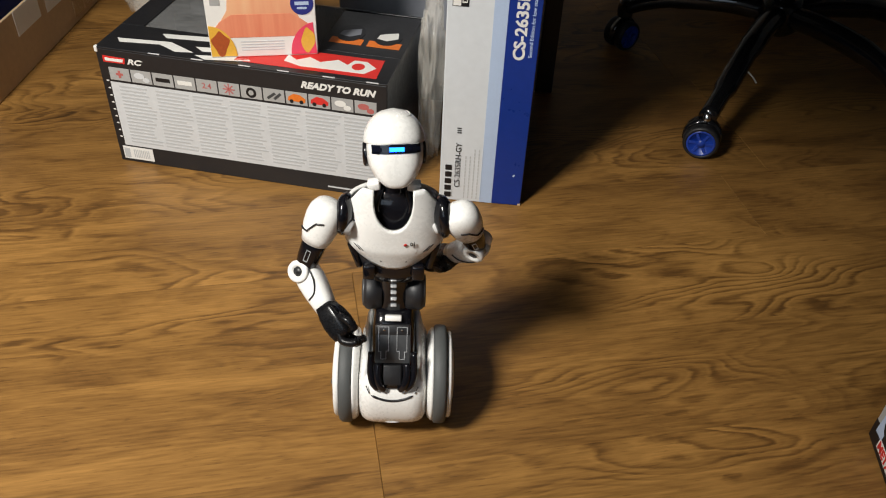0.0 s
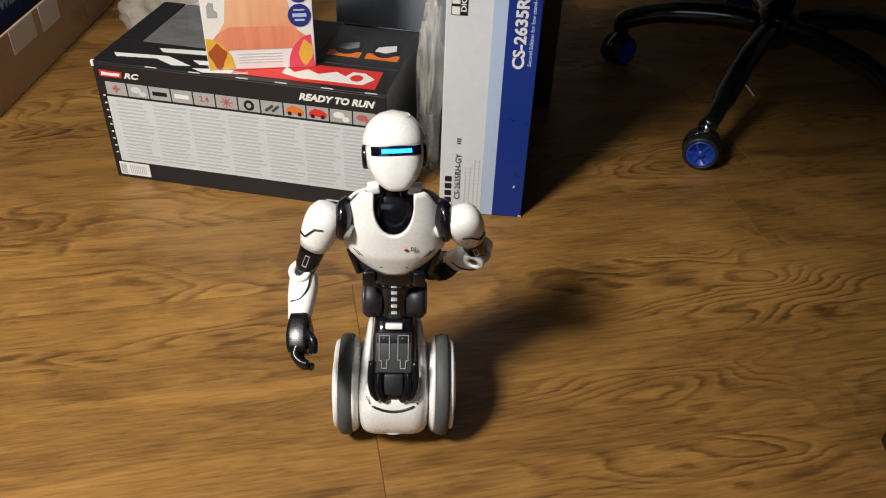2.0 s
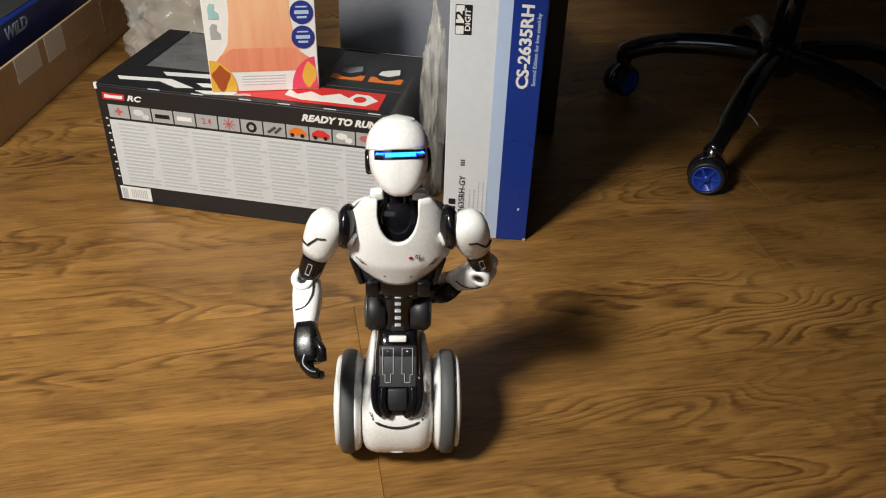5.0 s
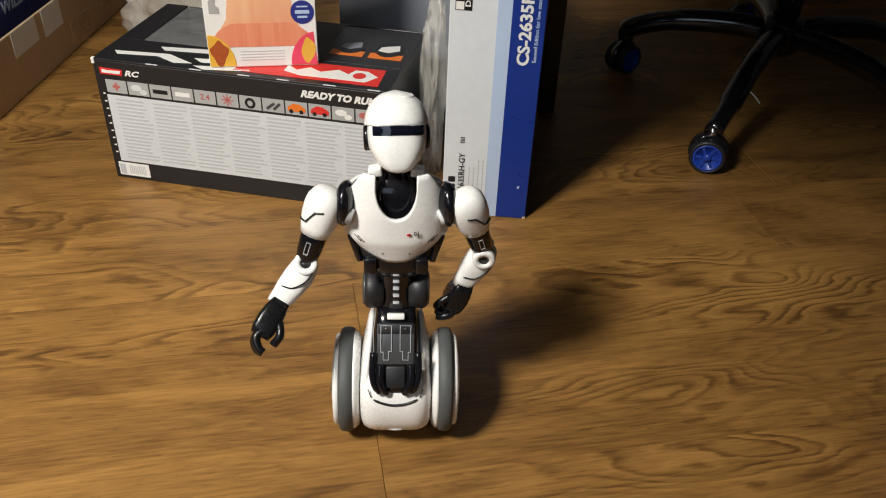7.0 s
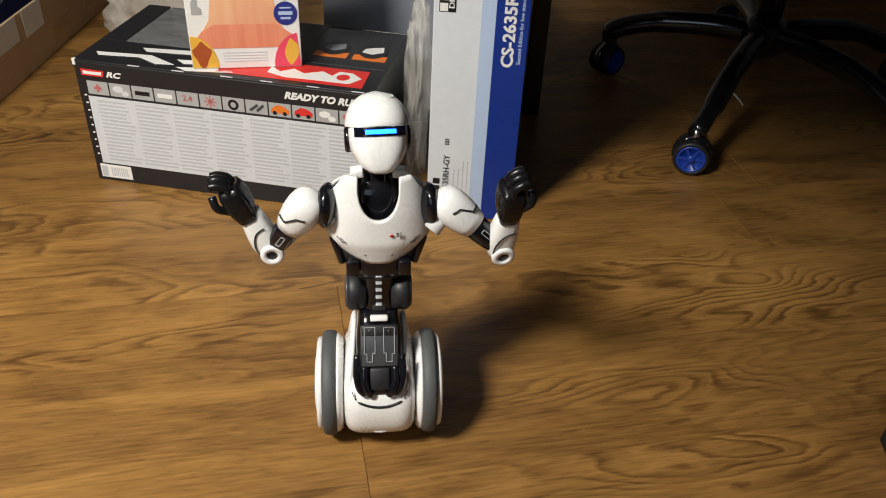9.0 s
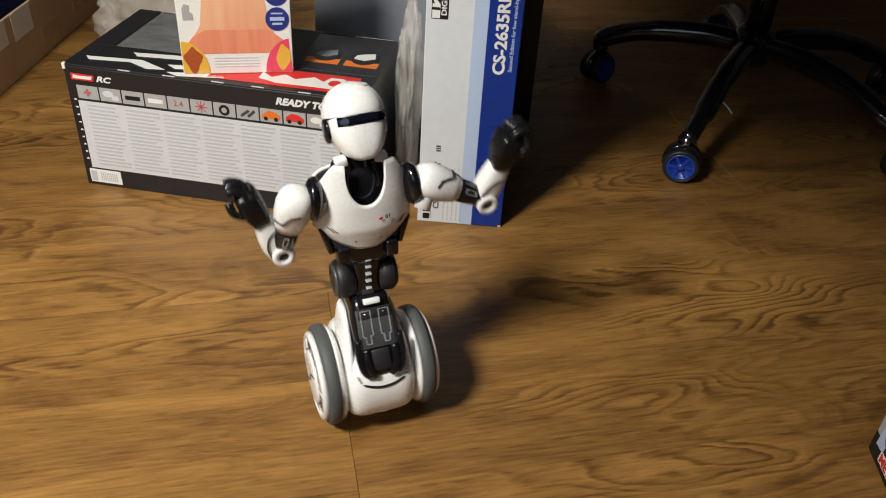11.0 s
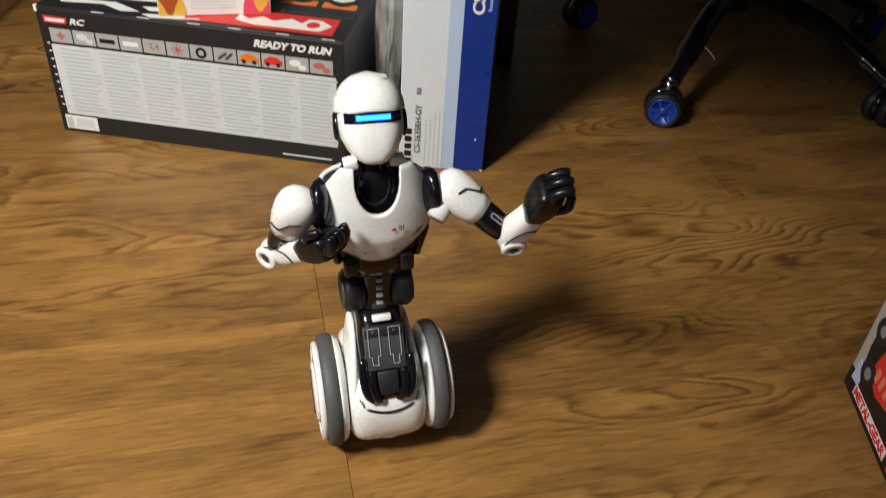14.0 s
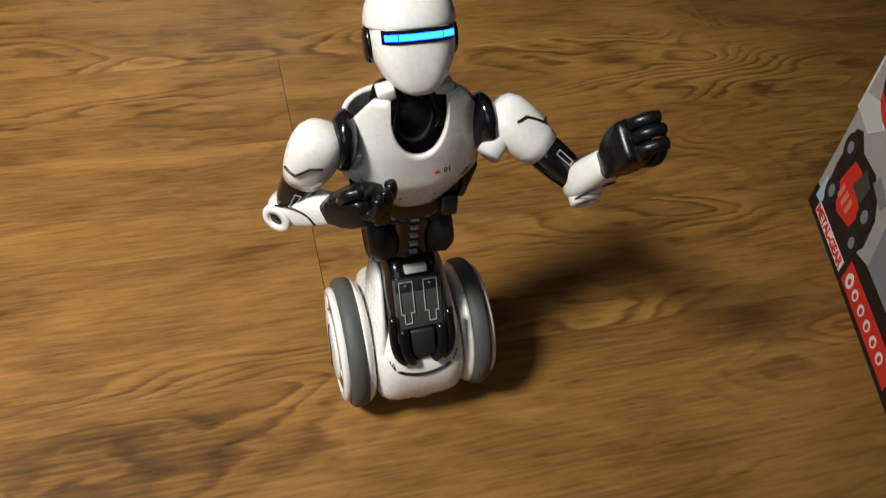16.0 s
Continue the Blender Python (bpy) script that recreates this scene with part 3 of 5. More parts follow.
def head(robot):
    h = new("head")
    h.parent = robot
    h.matrix_basis = Matrix.Translation(HEAD_AT) @ HEAD_TIP
    h["label"] = "white helmeted head with a dark visor slit"
    # heights from the head's pivot
    grow = lambda rows: [(z, rx * 1.06, ry * 1.03, cx, cy) for z, rx, ry, cx, cy in rows]
    face = [(-0.0195, 0.0058, 0.0070, 0, -0.0175), (-0.0180, 0.0095, 0.0110, 0, -0.0165), (-0.0150, 0.0132, 0.0150, 0, -0.0140), (-0.0089, 0.0184, 0.0205, 0, -0.0105), (0.0023, 0.0234, 0.0258, 0, -0.0062), (0.009, 0.0243, 0.0275, 0, -0.0047), (0.0146, 0.0245, 0.028, 0, -0.004), (0.0210, 0.0240, 0.0272, 0, -0.0045), (0.0235, 0.018, 0.020, 0, -0.002)]
    part("face", tower(grow(face), 2.8, 48), WHITE, h, "smooth white face plate")
    HX, HY, HZ, HT, HC = 0.0264, 0.0285, 0.0220, 0.0290, -0.0040
    helm = [(0.0226, 0.0236, 0.0262, 0, HC), (0.0212, 0.0252, 0.0276, 0, HC), (0.0214, 0.0262, 0.0283, 0, HC)]
    for k in range(13):
        f = k / 12
        r = max(0.0, 1 - f ** 2.0) ** 0.5 if k < 12 else 0.02
        helm.append((HZ + HT * f, HX * r, HY * r, 0, HC))
    part("helmet", tower(grow(helm), 2.25, 48), WHITE, h, "white helmet dome with a low crest line")
    part("skull", tower([(-0.018, 0.012, 0.012, 0, 0.006), (-0.008, 0.018, 0.018, 0, 0.001), (0.01, 0.0220, 0.019, 0, 0.0), (0.0195, 0.0220, 0.019, 0, 0.0)], 2.2, 28), BLACK, h)
    dome = lambda x, y: (x, y, HZ + HT * max(0.0, 1 - (abs(x / HX / 1.06) ** 2.25 + abs((y - HC) / HY / 1.03) ** 2.25) ** (2 / 2.25)) ** 0.5 - 0.0003)
    crest = [dome(x, y) for x, y in ((0.002, -0.0210), (0.007, -0.0205), (0.0115, -0.0185), (0.0145, -0.0130), (0.0140, -0.006), (0.0115, 0.002))]
    part("crest", tube(bend(crest, 5), 0.0009, 6), WHITE, h)

    def band(x0, x1, z0, z1, out, m, name, label="", parent=h, shift=0.0):
        rings = []
        for i in range(13):
            x = x0 + (x1 - x0) * i / 12
            t = min(1.0, abs(x) / 0.0253) ** 3.0
            y = -0.004 - 0.0286 * (1 - t) ** (1 / 3.0)
            rings.append([(x, y - out + shift, z0), (x, y - out + shift, z1), (x, y + 0.003 + shift, z1), (x, y + 0.003 + shift, z0)])
        return part(name, loft(rings), m, parent, label, smooth=False)

    band(-0.0218, 0.0218, 0.0130, 0.0210, 0.0010, VISOR, "visor", "black smoked visor slit")
    for s in (-1, 1):
        part("ear", moved(lathe([(s * a, r) for a, r in ((0.0, 0.0105), (0.0050, 0.0110), (0.0072, 0.0092), (0.0080, 0.003))], 28), pose(s * 0.0235, -0.003, 0.0105) @ Matrix.Diagonal((0.72, 0.85, 1.05, 1))), BLACK, h, "black oval ear disc")
    # five light bars on turning spindles: one face glows, the other is dark
    for k, (x0, x1) in enumerate(((-0.0063, 0.0063), (-0.0128, -0.0065), (0.0065, 0.0128), (-0.0200, -0.0130), (0.0130, 0.0200))):
        xm = (x0 + x1) / 2
        t = min(1.0, abs(xm) / 0.0253) ** 3.0
        y = -0.004 - 0.0286 * (1 - t) ** (1 / 3.0)
        yaw = (1 if xm > 0 else -1) * {0: 0, 1: 9, 2: 9, 3: 27, 4: 27}[k]
        w = (x1 - x0) / 2
        half = 1.05 * w / math.cos(radians(yaw))
        bm = box(-half, half, -0.0016, 0.0, -0.0019, 0.0019)
        me = bpy.data.meshes.new("light_bar")
        bm = box(-half, half, 0.0, 0.0016, -0.0019, 0.0019, bm=bm)
        bm.to_mesh(me)
        bm.free()
        me.materials.append(LED)
        me.materials.append(VISOR)
        for p in me.polygons:
            p.material_index = 0 if p.normal.y < -0.9 and p.center.y < -0.001 else 1
        bar = new("light_bar", me)
        bar.parent = h
        bar["label"] = "blue light bar behind the visor"
        bar.matrix_basis = pose(xm, y - 0.0004, 0.0170, 0, 0, yaw)
        BARS.append((bar, pose(xm, y - 0.0004, 0.0170, 0, 0, yaw), (0, 1, 1, 2, 2)[k]))
    return h


BARS = []


def upper_arm(robot, side):
    limb_ob = new("upper_arm")
    limb_ob.parent = robot
    cap = [(0.0165, 0.003, 0.003, 0, 0), (0.0155, 0.0085, 0.0085, 0, 0), (0.0125, 0.0130, 0.0125, 0, 0), (0.006, 0.0165, 0.0155, 0, 0), (-0.002, 0.0175, 0.0165, 0, 0), (-0.012, 0.0172, 0.0160, 0, 0), (-0.022, 0.0155, 0.0145, 0, 0), (-0.030, 0.0135, 0.0130, 0, 0), (-0.0305, 0.009, 0.009, 0, 0)]
    part("shoulder_cap", tower(cap, 2.3, 28), WHITE, limb_ob, "white shoulder cap with a black printed line")
    for a0, a1, z0, z1 in ((-150, -118, -0.017, -0.016), (-118, -96, -0.016, -0.004), (-96, -72, -0.004, -0.0015)):
        mark = []
        for i in range(8):
            f = i / 7
            a, z = radians(a0 + (a1 - a0) * f), z0 + (z1 - z0) * f
            mark.append((0.0176 * math.cos(a), 0.0168 * math.sin(a), z))
        if side > 0:
            mark = [(-x, y, z) for x, y, z in mark]
        part("cap_line", tube(mark, 0.0009, 6), INK, limb_ob)
    part("arm_peg", moved(lathe([(-0.016, 0.008), (0.016, 0.008)], 20), pose(-side * 0.012, 0.002, -0.002)), GREYW, limb_ob)
    arm = [(-0.024, 0.0105, 0.0115, 0, 0), (-0.034, 0.0118, 0.0125, 0, 0), (-0.048, 0.0112, 0.0120, 0, 0), (-0.060, 0.0095, 0.0105, 0, 0), (-0.066, 0.006, 0.0085, 0, 0)]
    part("sleeve", tower(arm, 2.6, 24), BLACK, limb_ob, "black gloss upper arm")
    bm = None
    for x0, x1, z0, z1 in ((-0.0022, 0.0022, -0.0366, -0.036), (-0.0016, 0.0016, -0.0486, -0.048), (-0.0022, -0.0017, -0.0486, -0.036), (0.0017, 0.0022, -0.0486, -0.036)):
        bm = box(x0, x1, -0.0129, -0.0120, z0, z1, bm=bm)
    part("print", bm, LINE, limb_ob, "thin silver printed outline", smooth=False)
    return limb_ob


def forearm(robot, side):
    f = new("forearm")
    f.parent = robot
    # hinge along x at the origin, limb along -z
    for s in (-1, 1):
        part("elbow_disc", lathe([(s * h, r) for h, r in ((0.004, 0.0110), (0.0128, 0.0110), (0.0143, 0.0098), (0.0143, 0.0052), (0.009, 0.0048))], 24), WHITE, f, "white elbow disc")
        part("elbow_hole", lathe([(s * h, r) for h, r in ((0.006, 0.0047), (0.0128, 0.0047), (0.0130, 0.0003))], 16), INK, f)
    shell = [(0.0075, 0.0070, 0.0060, 0, 0.003), (0.0055, 0.0098, 0.0098, 0, 0.002), (-0.002, 0.0112, 0.0128, 0, 0.001), (-0.012, 0.0118, 0.0138, 0, 0.001), (-0.024, 0.0112, 0.0130, 0, 0), (-0.036, 0.0100, 0.0112, 0, -0.001), (-0.044, 0.0092, 0.0100, 0, -0.002), (-0.0445, 0.006, 0.007, 0, -0.002)]
    part("forearm_shell", tower(shell, 2.8, 28), WHITE, f, "white forearm shell with a black line")
    for s in (-1, 1):
        pts = [(s * 0.0114, 0.0102, -0.004), (s * 0.0120, 0.0085, -0.016), (s * 0.0116, 0.0015, -0.026), (s * 0.0108, -0.0078, -0.0285)]
        part("shell_line", tube(bend(pts, 4), 0.0007, 6), INK, f)
    # black gripper: wrist, palm, three bent fingers and a thumb
    g = tower([(-0.040, 0.0088, 0.0098, 0, -0.002), (-0.047, 0.0100, 0.0110, 0, -0.002), (-0.052, 0.0112, 0.0130, 0, -0.001), (-0.064, 0.0122, 0.0150, 0, 0), (-0.076, 0.0116, 0.0148, 0, 0.001), (-0.083, 0.0098, 0.0135, 0, 0.001)], 5.0, 32)
    quarter = Matrix.Translation((0, 0, -0.040)) @ Matrix.Diagonal((0.94, 0.94, 0.84, 1)) @ Matrix.Translation((0, 0, 0.040)) @ Matrix.Rotation(radians(90), 4, "Z")
    part("gripper", moved(g, quarter), SATIN, f, "black gripper palm")
    part("wrist_bolt", lathe([(-0.0102, 0.0005), (-0.0102, 0.0022), (0.0102, 0.0022), (0.0102, 0.0005)], 12), LINE, f)
    for k, y in enumerate((-0.0092, 0.0, 0.0092)):
        pts = [(side * -0.001, y, -0.074), (side * 0.002, y, -0.086 - 0.002 * (k == 1)), (side * -0.005, y, -0.0945 - 0.002 * (k == 1)), (side * -0.0115, y * 0.95, -0.0965)]
        part("finger", moved(tube(bend(pts, 4), 0.0046, 8), quarter), SATIN, f, "black bent finger")
    part("thumb", moved(tube(bend([(side * -0.009, -0.009, -0.060), (side * -0.0165, -0.012, -0.072), (side * -0.0160, -0.007, -0.084)], 4), 0.0042, 8), quarter), SATIN, f, "black thumb")
    return f


robot = thing("toy_robot", pose(-0.02, 0.73, 0), "white and black two-wheeled toy robot with glowing blue visor", "toy robot")
base(robot)
WHEELS = [(s, wheel(robot, s)) for s in (-1, 1)]
trunk(robot)
HEAD = head(robot)
UPPER_ARMS = {s: upper_arm(robot, s) for s in (-1, 1)}
FOREARMS = {s: forearm(robot, s) for s in (-1, 1)}


# ---- the boxes behind ----
def sized(t, sx, sy, sz):
    """Brings a carton and all its prints to its true width, depth and height."""
    for ob in t.children:
        m = ob.matrix_basis
        ob.data.transform(m.inverted() @ Matrix.Diagonal((sx, sy, sz, 1)) @ m)


def toy_car_box():
    """A long black carton with a cut-out window in its top."""
    L, D, H = 0.472, 0.212, 0.200
    t = thing("toy_carton", pose(-0.5033, 1.1767, 0, 0, 0, -7.2), "long black toy carton with pale text panel, on the floor", "box")
    part("front_panel", box(0, L, 0, 0.003, 0, H, 0.0012), CARD_BLACK, t, smooth=False)
    part("back_panel", box(0, L, D - 0.003, D, 0, H, 0.0012), CARD_BLACK, t, smooth=False)
    part("side_panel", box(0, 0.003, 0.003, D - 0.003, 0, H, 0.0012), CARD_BLACK, t, smooth=False)
    part("side_panel", box(L - 0.003, L, 0.003, D - 0.003, 0, H, 0.0012), CARD_BLACK, t, "black glossy end panel", smooth=False)
    part("bottom_panel", box(0.003, L - 0.003, 0.003, D - 0.003, 0, 0.003), KRAFT, t, smooth=False)
    part("top_band", box(0.0, L, 0.0, 0.072, H, H + 0.003, 0.001), CARD_BLACK, t, "black top flap with white and red print", smooth=False)
    part("top_strip", box(0.0, 0.040, 0.072, D, H, H + 0.003, 0.001), CARD_BLACK, t, smooth=False)
    part("top_panel", box(0.335, L, 0.072, D - 0.014, H, H + 0.003, 0.001), CARD_BLACK, t, "black top panel with two picture tiles", smooth=False)
    part("tray", box(0.004, L - 0.004, 0.004, D - 0.004, 0.070, 0.073), KRAFT, t, "brown card tray inside", smooth=False)
    part("window", box(0.040, 0.335, 0.072, D, H + 0.0005, H + 0.0012), FILM, t, "clear plastic window", smooth=False)
    F = lambda x, z: pose(x, -0.0002, z)
    # front: pale panel with rows of grey print, picture tiles, white label
    part("text_panel", slab(rect(0.014, L - 0.012, 0.032, 0.146), 0.0004), CARD_GREY, t, "pale grey panel of small print", smooth=False)
    rng = random.Random(4)
    for c in range(7):
        x0 = 0.028 + c * 0.0625
        bm = None
        for r in range(17):
            z = 0.140 - r * 0.0062
            w = 0.043 + 0.016 * rng.random()
            bm = slab(rect(x0, x0 + w, z - 0.0017, z + 0.0013), 0.0007, bm)
        part("print_column", bm, CARD_BAR, t, smooth=False)
    pics = (FADED, CARD_GREY, INK, CARD_WHITE, FADED, FADED, INK, PLATE, ORANGE, RED, CARD_WHITE, FADED)
    for k in range(12):
        x0 = 0.016 + k * 0.0368
        part("picture_tile", slab(rect(x0, x0 + 0.0345, 0.150, 0.171), 0.0005), CARD_TILE, t, "small grey picture tile", smooth=False)
        bm = None
        cx = x0 + 0.017
        if k in (6,):
            bm = slab(disc(cx, 0.160, 0.0085, 0.0085), 0.0008)
            part("picture", slab(disc(cx, 0.160, 0.0042, 0.0042), 0.0011), CARD_TILE, t, smooth=False)
        elif k in (8, 9):
            bm = slab([(cx - 0.014, 0.156), (cx + 0.014, 0.155), (cx + 0.015, 0.161), (cx + 0.006, 0.167), (cx - 0.004, 0.168), (cx - 0.013, 0.162)], 0.0008)
            for o in (-0.008, 0.008):
                part("picture", slab(disc(cx + o, 0.1555, 0.0032, 0.0032), 0.0011, ), INK, t, smooth=False)
        elif k == 7:
            bm = slab([(cx - 0.012, 0.156), (cx - 0.009, 0.153), (cx + 0.004, 0.163), (cx + 0.001, 0.166)], 0.0008)
            bm = slab([(cx - 0.001, 0.156), (cx + 0.002, 0.153), (cx + 0.013, 0.163), (cx + 0.010, 0.166)], 0.0008, bm)
        elif k in (4,):
            words("picture_text", "2.4", 0.013, FADED, t, F(cx, 0.1605), bold=0.0003)
        elif k == 5:
            for a in range(4):
                b = slab(rect(-0.0095, 0.0095, -0.0009, 0.0009), 0.0008)
                bm = merge(bm, moved(b, pose(cx, 0, 0.1605) @ Matrix.Rotation(radians(45 * a), 4, "Y")))
        elif k == 0:
            bm = slab(rect(cx - 0.006, cx + 0.006, 0.1585, 0.1625), 0.0008)
            bm = slab(rect(cx - 0.002, cx + 0.002, 0.1545, 0.1665), 0.0009, bm)
        elif k in (2, 3):
            bm = slab(rect(cx - 0.012, cx + 0.012, 0.157, 0.1635), 0.0008)
        else:
            bm = slab(disc(cx - 0.003, 0.162, 0.009, 0.005), 0.0008)
            bm = slab(disc(cx + 0.008, 0.156, 0.006, 0.004), 0.0009, bm)
        if bm is not None:
            part("picture", bm, pics[k], t, smooth=False)
    part("code_label", slab(rect(0.008, 0.062, 0.006, 0.029), 0.0006), CARD_WHITE, t, "white label with dark bars", smooth=False)
    bm = slab(rect(0.010, 0.020, 0.008, 0.026), 0.0009)
    for k in range(9):
        bm = slab(rect(0.027 + 0.0033 * k, 0.0285 + 0.0033 * k, 0.010, 0.025), 0.0009, bm)
    part("label_bars", bm, CARD_BAR, t, smooth=False)
    part("red_badge", slab([(0.010, 0.179), (0.046, 0.179), (0.048, 0.1885), (0.010, 0.1895)], 0.0004), RED, t, "red badge with a white stroke", smooth=False)
    part("badge_stroke", slab([(0.013, 0.1815), (0.043, 0.1815), (0.045, 0.1865), (0.024, 0.186), (0.014, 0.187)], 0.0007), CARD_WHITE, t, smooth=False)
    words("front_initials", "RC", 0.0120, CARD_WHITE, t, F(0.062, 0.1835), 1.45, "white letters", 0.0004, 0.3)
    words("front_lettering", "READY TO RUN", 0.0142, CARD_WHITE, t, F(0.394, 0.1845), 1.14, "white words on the black front edge", 0.0007, 0.3)
    bm = slab(rect(0.37, 0.45, 0.008, 0.0105), 0.0004)
    part("foot_print", bm, CARD_GREY, t, smooth=False)
    for k in range(9):
        part("side_print", slab(rect(0.008, 0.012, 0.146 - 0.0125 * k, 0.148 - 0.0125 * k), 0.0004), CARD_WHITE, t, smooth=False)
    # top prints: facing up, read from behind
    up = Matrix.Translation((0, 0, H + 0.0032)) @ Matrix.Rotation(radians(-90), 4, "X")
    flat = lambda o, d=0.0004: moved(slab(o, d), up)
    part("top_letter", flat([(0.020, 0.030), (0.030, 0.020), (0.094, 0.026), (0.128, 0.012), (0.156, 0.016), (0.108, 0.036), (0.030, 0.030)]), CARD_WHITE, t, "large white slanted letter stroke", smooth=False)
    part("top_letter", flat([(0.082, 0.056), (0.094, 0.046), (0.176, 0.052), (0.204, 0.038), (0.152, 0.032), (0.168, 0.022), (0.236, 0.030), (0.238, 0.040), (0.192, 0.066)]), CARD_WHITE, t, "large white slanted letter stroke", smooth=False)
    part("top_letter", flat([(0.162, 0.010), (0.182, 0.002), (0.252, 0.012), (0.244, 0.022)]), CARD_WHITE, t, smooth=False)
    part("top_label", flat([(0.225, 0.010), (0.452, 0.010), (0.450, 0.060), (0.236, 0.060)]), RED, t, "red label", smooth=False)
    part("label_stroke", flat([(0.300, 0.026), (0.330, 0.017), (0.372, 0.018), (0.430, 0.018), (0.444, 0.036), (0.425, 0.050), (0.405, 0.050), (0.398, 0.036), (0.380, 0.046), (0.355, 0.034), (0.335, 0.044), (0.318, 0.032), (0.300, 0.044)], 0.0008), CARD_WHITE, t, "white script stroke", smooth=False)
    part("stroke_gap", flat(disc(0.416, 0.034, 0.010, 0.009), 0.0011), RED, t, smooth=False)
    for x in (0.345, 0.408):
        part("top_tile", flat([(x, 0.095), (x + 0.054, 0.095), (x + 0.054, 0.112), (x, 0.112)]), ORANGE, t, "orange picture tile", smooth=False)
        part("tile_disc", flat(disc(x + 0.027, 0.128, 0.023, 0.026), 0.0006), INK, t, smooth=False)
        part("tile_shape", flat([(x + 0.010, 0.120), (x + 0.028, 0.116), (x + 0.044, 0.126), (x + 0.040, 0.143), (x + 0.024, 0.138), (x + 0.012, 0.132)], 0.0009), CARD_WHITE if x > 0.4 else GREYCARD, t, smooth=False)
    # worn corner, bare card
    part("worn_edge", box(-0.0012, 0.004, -0.0012, 0.004, H - 0.006, H + 0.0036, 0.001), CARD_WHITE, t, "scuffed white corner", smooth=False)
    for x in (0.09, 0.161, 0.238, 0.30, 0.372, 0.44):
        part("edge_wear", box(x, x + 0.019, -0.0005, 0.0006, H + 0.0022, H + 0.0034), CARD_GREY, t, smooth=False)
    part("turned_flap", moved(box(-0.018, 0.018, 0, 0.003, -0.045, 0, 0.001), pose(0.060, D - 0.002, H + 0.002, -12)), CARD_BLACK, t, "folded black flap", smooth=False)
    sized(t, 0.913, 1.10, 0.952)
    return t


def photo_box():
    """A white picture carton that stands on the black one."""
    w, d, h = 0.156, 0.034, 0.235
    t = thing("picture_carton", pose(-0.329, 1.1632, 0.1942, 0, 0, 13.0), "white carton with coral cloth picture, standing on black carton", "box")
    part("body", box(0, w, 0, d, 0, h, 0.0012), CARD_WHITE, t, smooth=False)
    part("edge_side", box(w + 0.0002, w + 0.0008, 0.002, d - 0.002, 0.002, h - 0.002), GREYCARD, t, "dark printed side", smooth=False)
    P = lambda o, m, n, l="", dd=0.0004: part(n, slab(o, dd), m, t, l, smooth=False)
    P([(0.028, 0.034), (0.130, 0.034), (0.136, 0.050), (0.126, 0.070), (0.120, 0.110), (0.122, h - 0.02), (0.036, h - 0.02), (0.036, 0.110), (0.030, 0.070), (0.018, 0.052)], CLOTH, "cloth_print", "coral and peach cloth picture")
    P([(0.016, 0.030), (0.142, 0.030), (0.150, 0.044), (0.134, 0.056), (0.120, 0.064), (0.036, 0.064), (0.018, 0.054), (0.008, 0.042)], HEM, "hem_print", "coral ribbed hem picture", 0.0006)
    P([(0.001, 0.002)] + [(0.001 + 0.037 * math.cos(radians(6 * i)), 0.002 + 0.046 * math.sin(radians(6 * i))) for i in range(16)], YELLOW, "corner_print", "yellow rounded corner print", 0.0008)
    P([(0.016 + (0.012 + 0.003 * math.sin(3 * radians(15 * i))) * math.cos(radians(15 * i)), 0.021 + (0.017 + 0.003 * math.cos(4 * radians(15 * i))) * math.sin(radians(15 * i))) for i in range(24)], mat("rust_ink", (0.36, 0.075, 0.02), 0.4, vary=0.2), "animal_print", "brown plain rounded shape", 0.001)
    P([(0.155, 0.002)] + [(0.155 - 0.038 * math.cos(radians(84 - 6 * i)), 0.002 + 0.048 * math.sin(radians(84 - 6 * i))) for i in range(15)], mat("pink_ink", (0.72, 0.06, 0.12), 0.4, vary=0.06), "corner_print", "pink rounded corner print", 0.0008)
    P([(0.143 + (0.0085 + 0.0022 * math.sin(2 * radians(15 * i) + 1)) * math.cos(radians(15 * i)), 0.023 + (0.019 + 0.002 * math.cos(3 * radians(15 * i))) * math.sin(radians(15 * i))) for i in range(24)], YELLOW, "animal_print", "yellow plain rounded shape", 0.001)
    for k, z in enumerate((0.078, 0.113, 0.148)):
        P(disc(0.137, z, 0.0165, 0.0165), NAVY, "round_badge", "dark blue round badge", 0.0009)
        P(rect(0.127, 0.147, z - 0.002, z + 0.003), CARD_ICE, "badge_bar", "", 0.0012)
        P(rect(0.130, 0.144, z - 0.008, z - 0.005), CARD_ICE, "badge_bar", "", 0.0012)
        P(rect(0.129, 0.145, z + 0.007, z + 0.009), CARD_ICE, "badge_bar", "", 0.0012)
    for k, z in enumerate((0.088, 0.116, 0.146)):
        P([(0.008, z - 0.010), (0.022, z - 0.010), (0.022, z - 0.002), (0.017, z + 0.002), (0.018, z + 0.010), (0.012, z + 0.012), (0.008, z + 0.006)], (CARD_TILE, TEAL, TEAL)[k], "small_print", "pale small figure shape", 0.0006)
    for k in range(4):
        P(rect(0.045, 0.108, 0.010 + 0.0042 * k, 0.0115 + 0.0042 * k), CARD_GREY, "print_line", "", 0.0005)
    sized(t, 0.95, 1.0, 0.98)


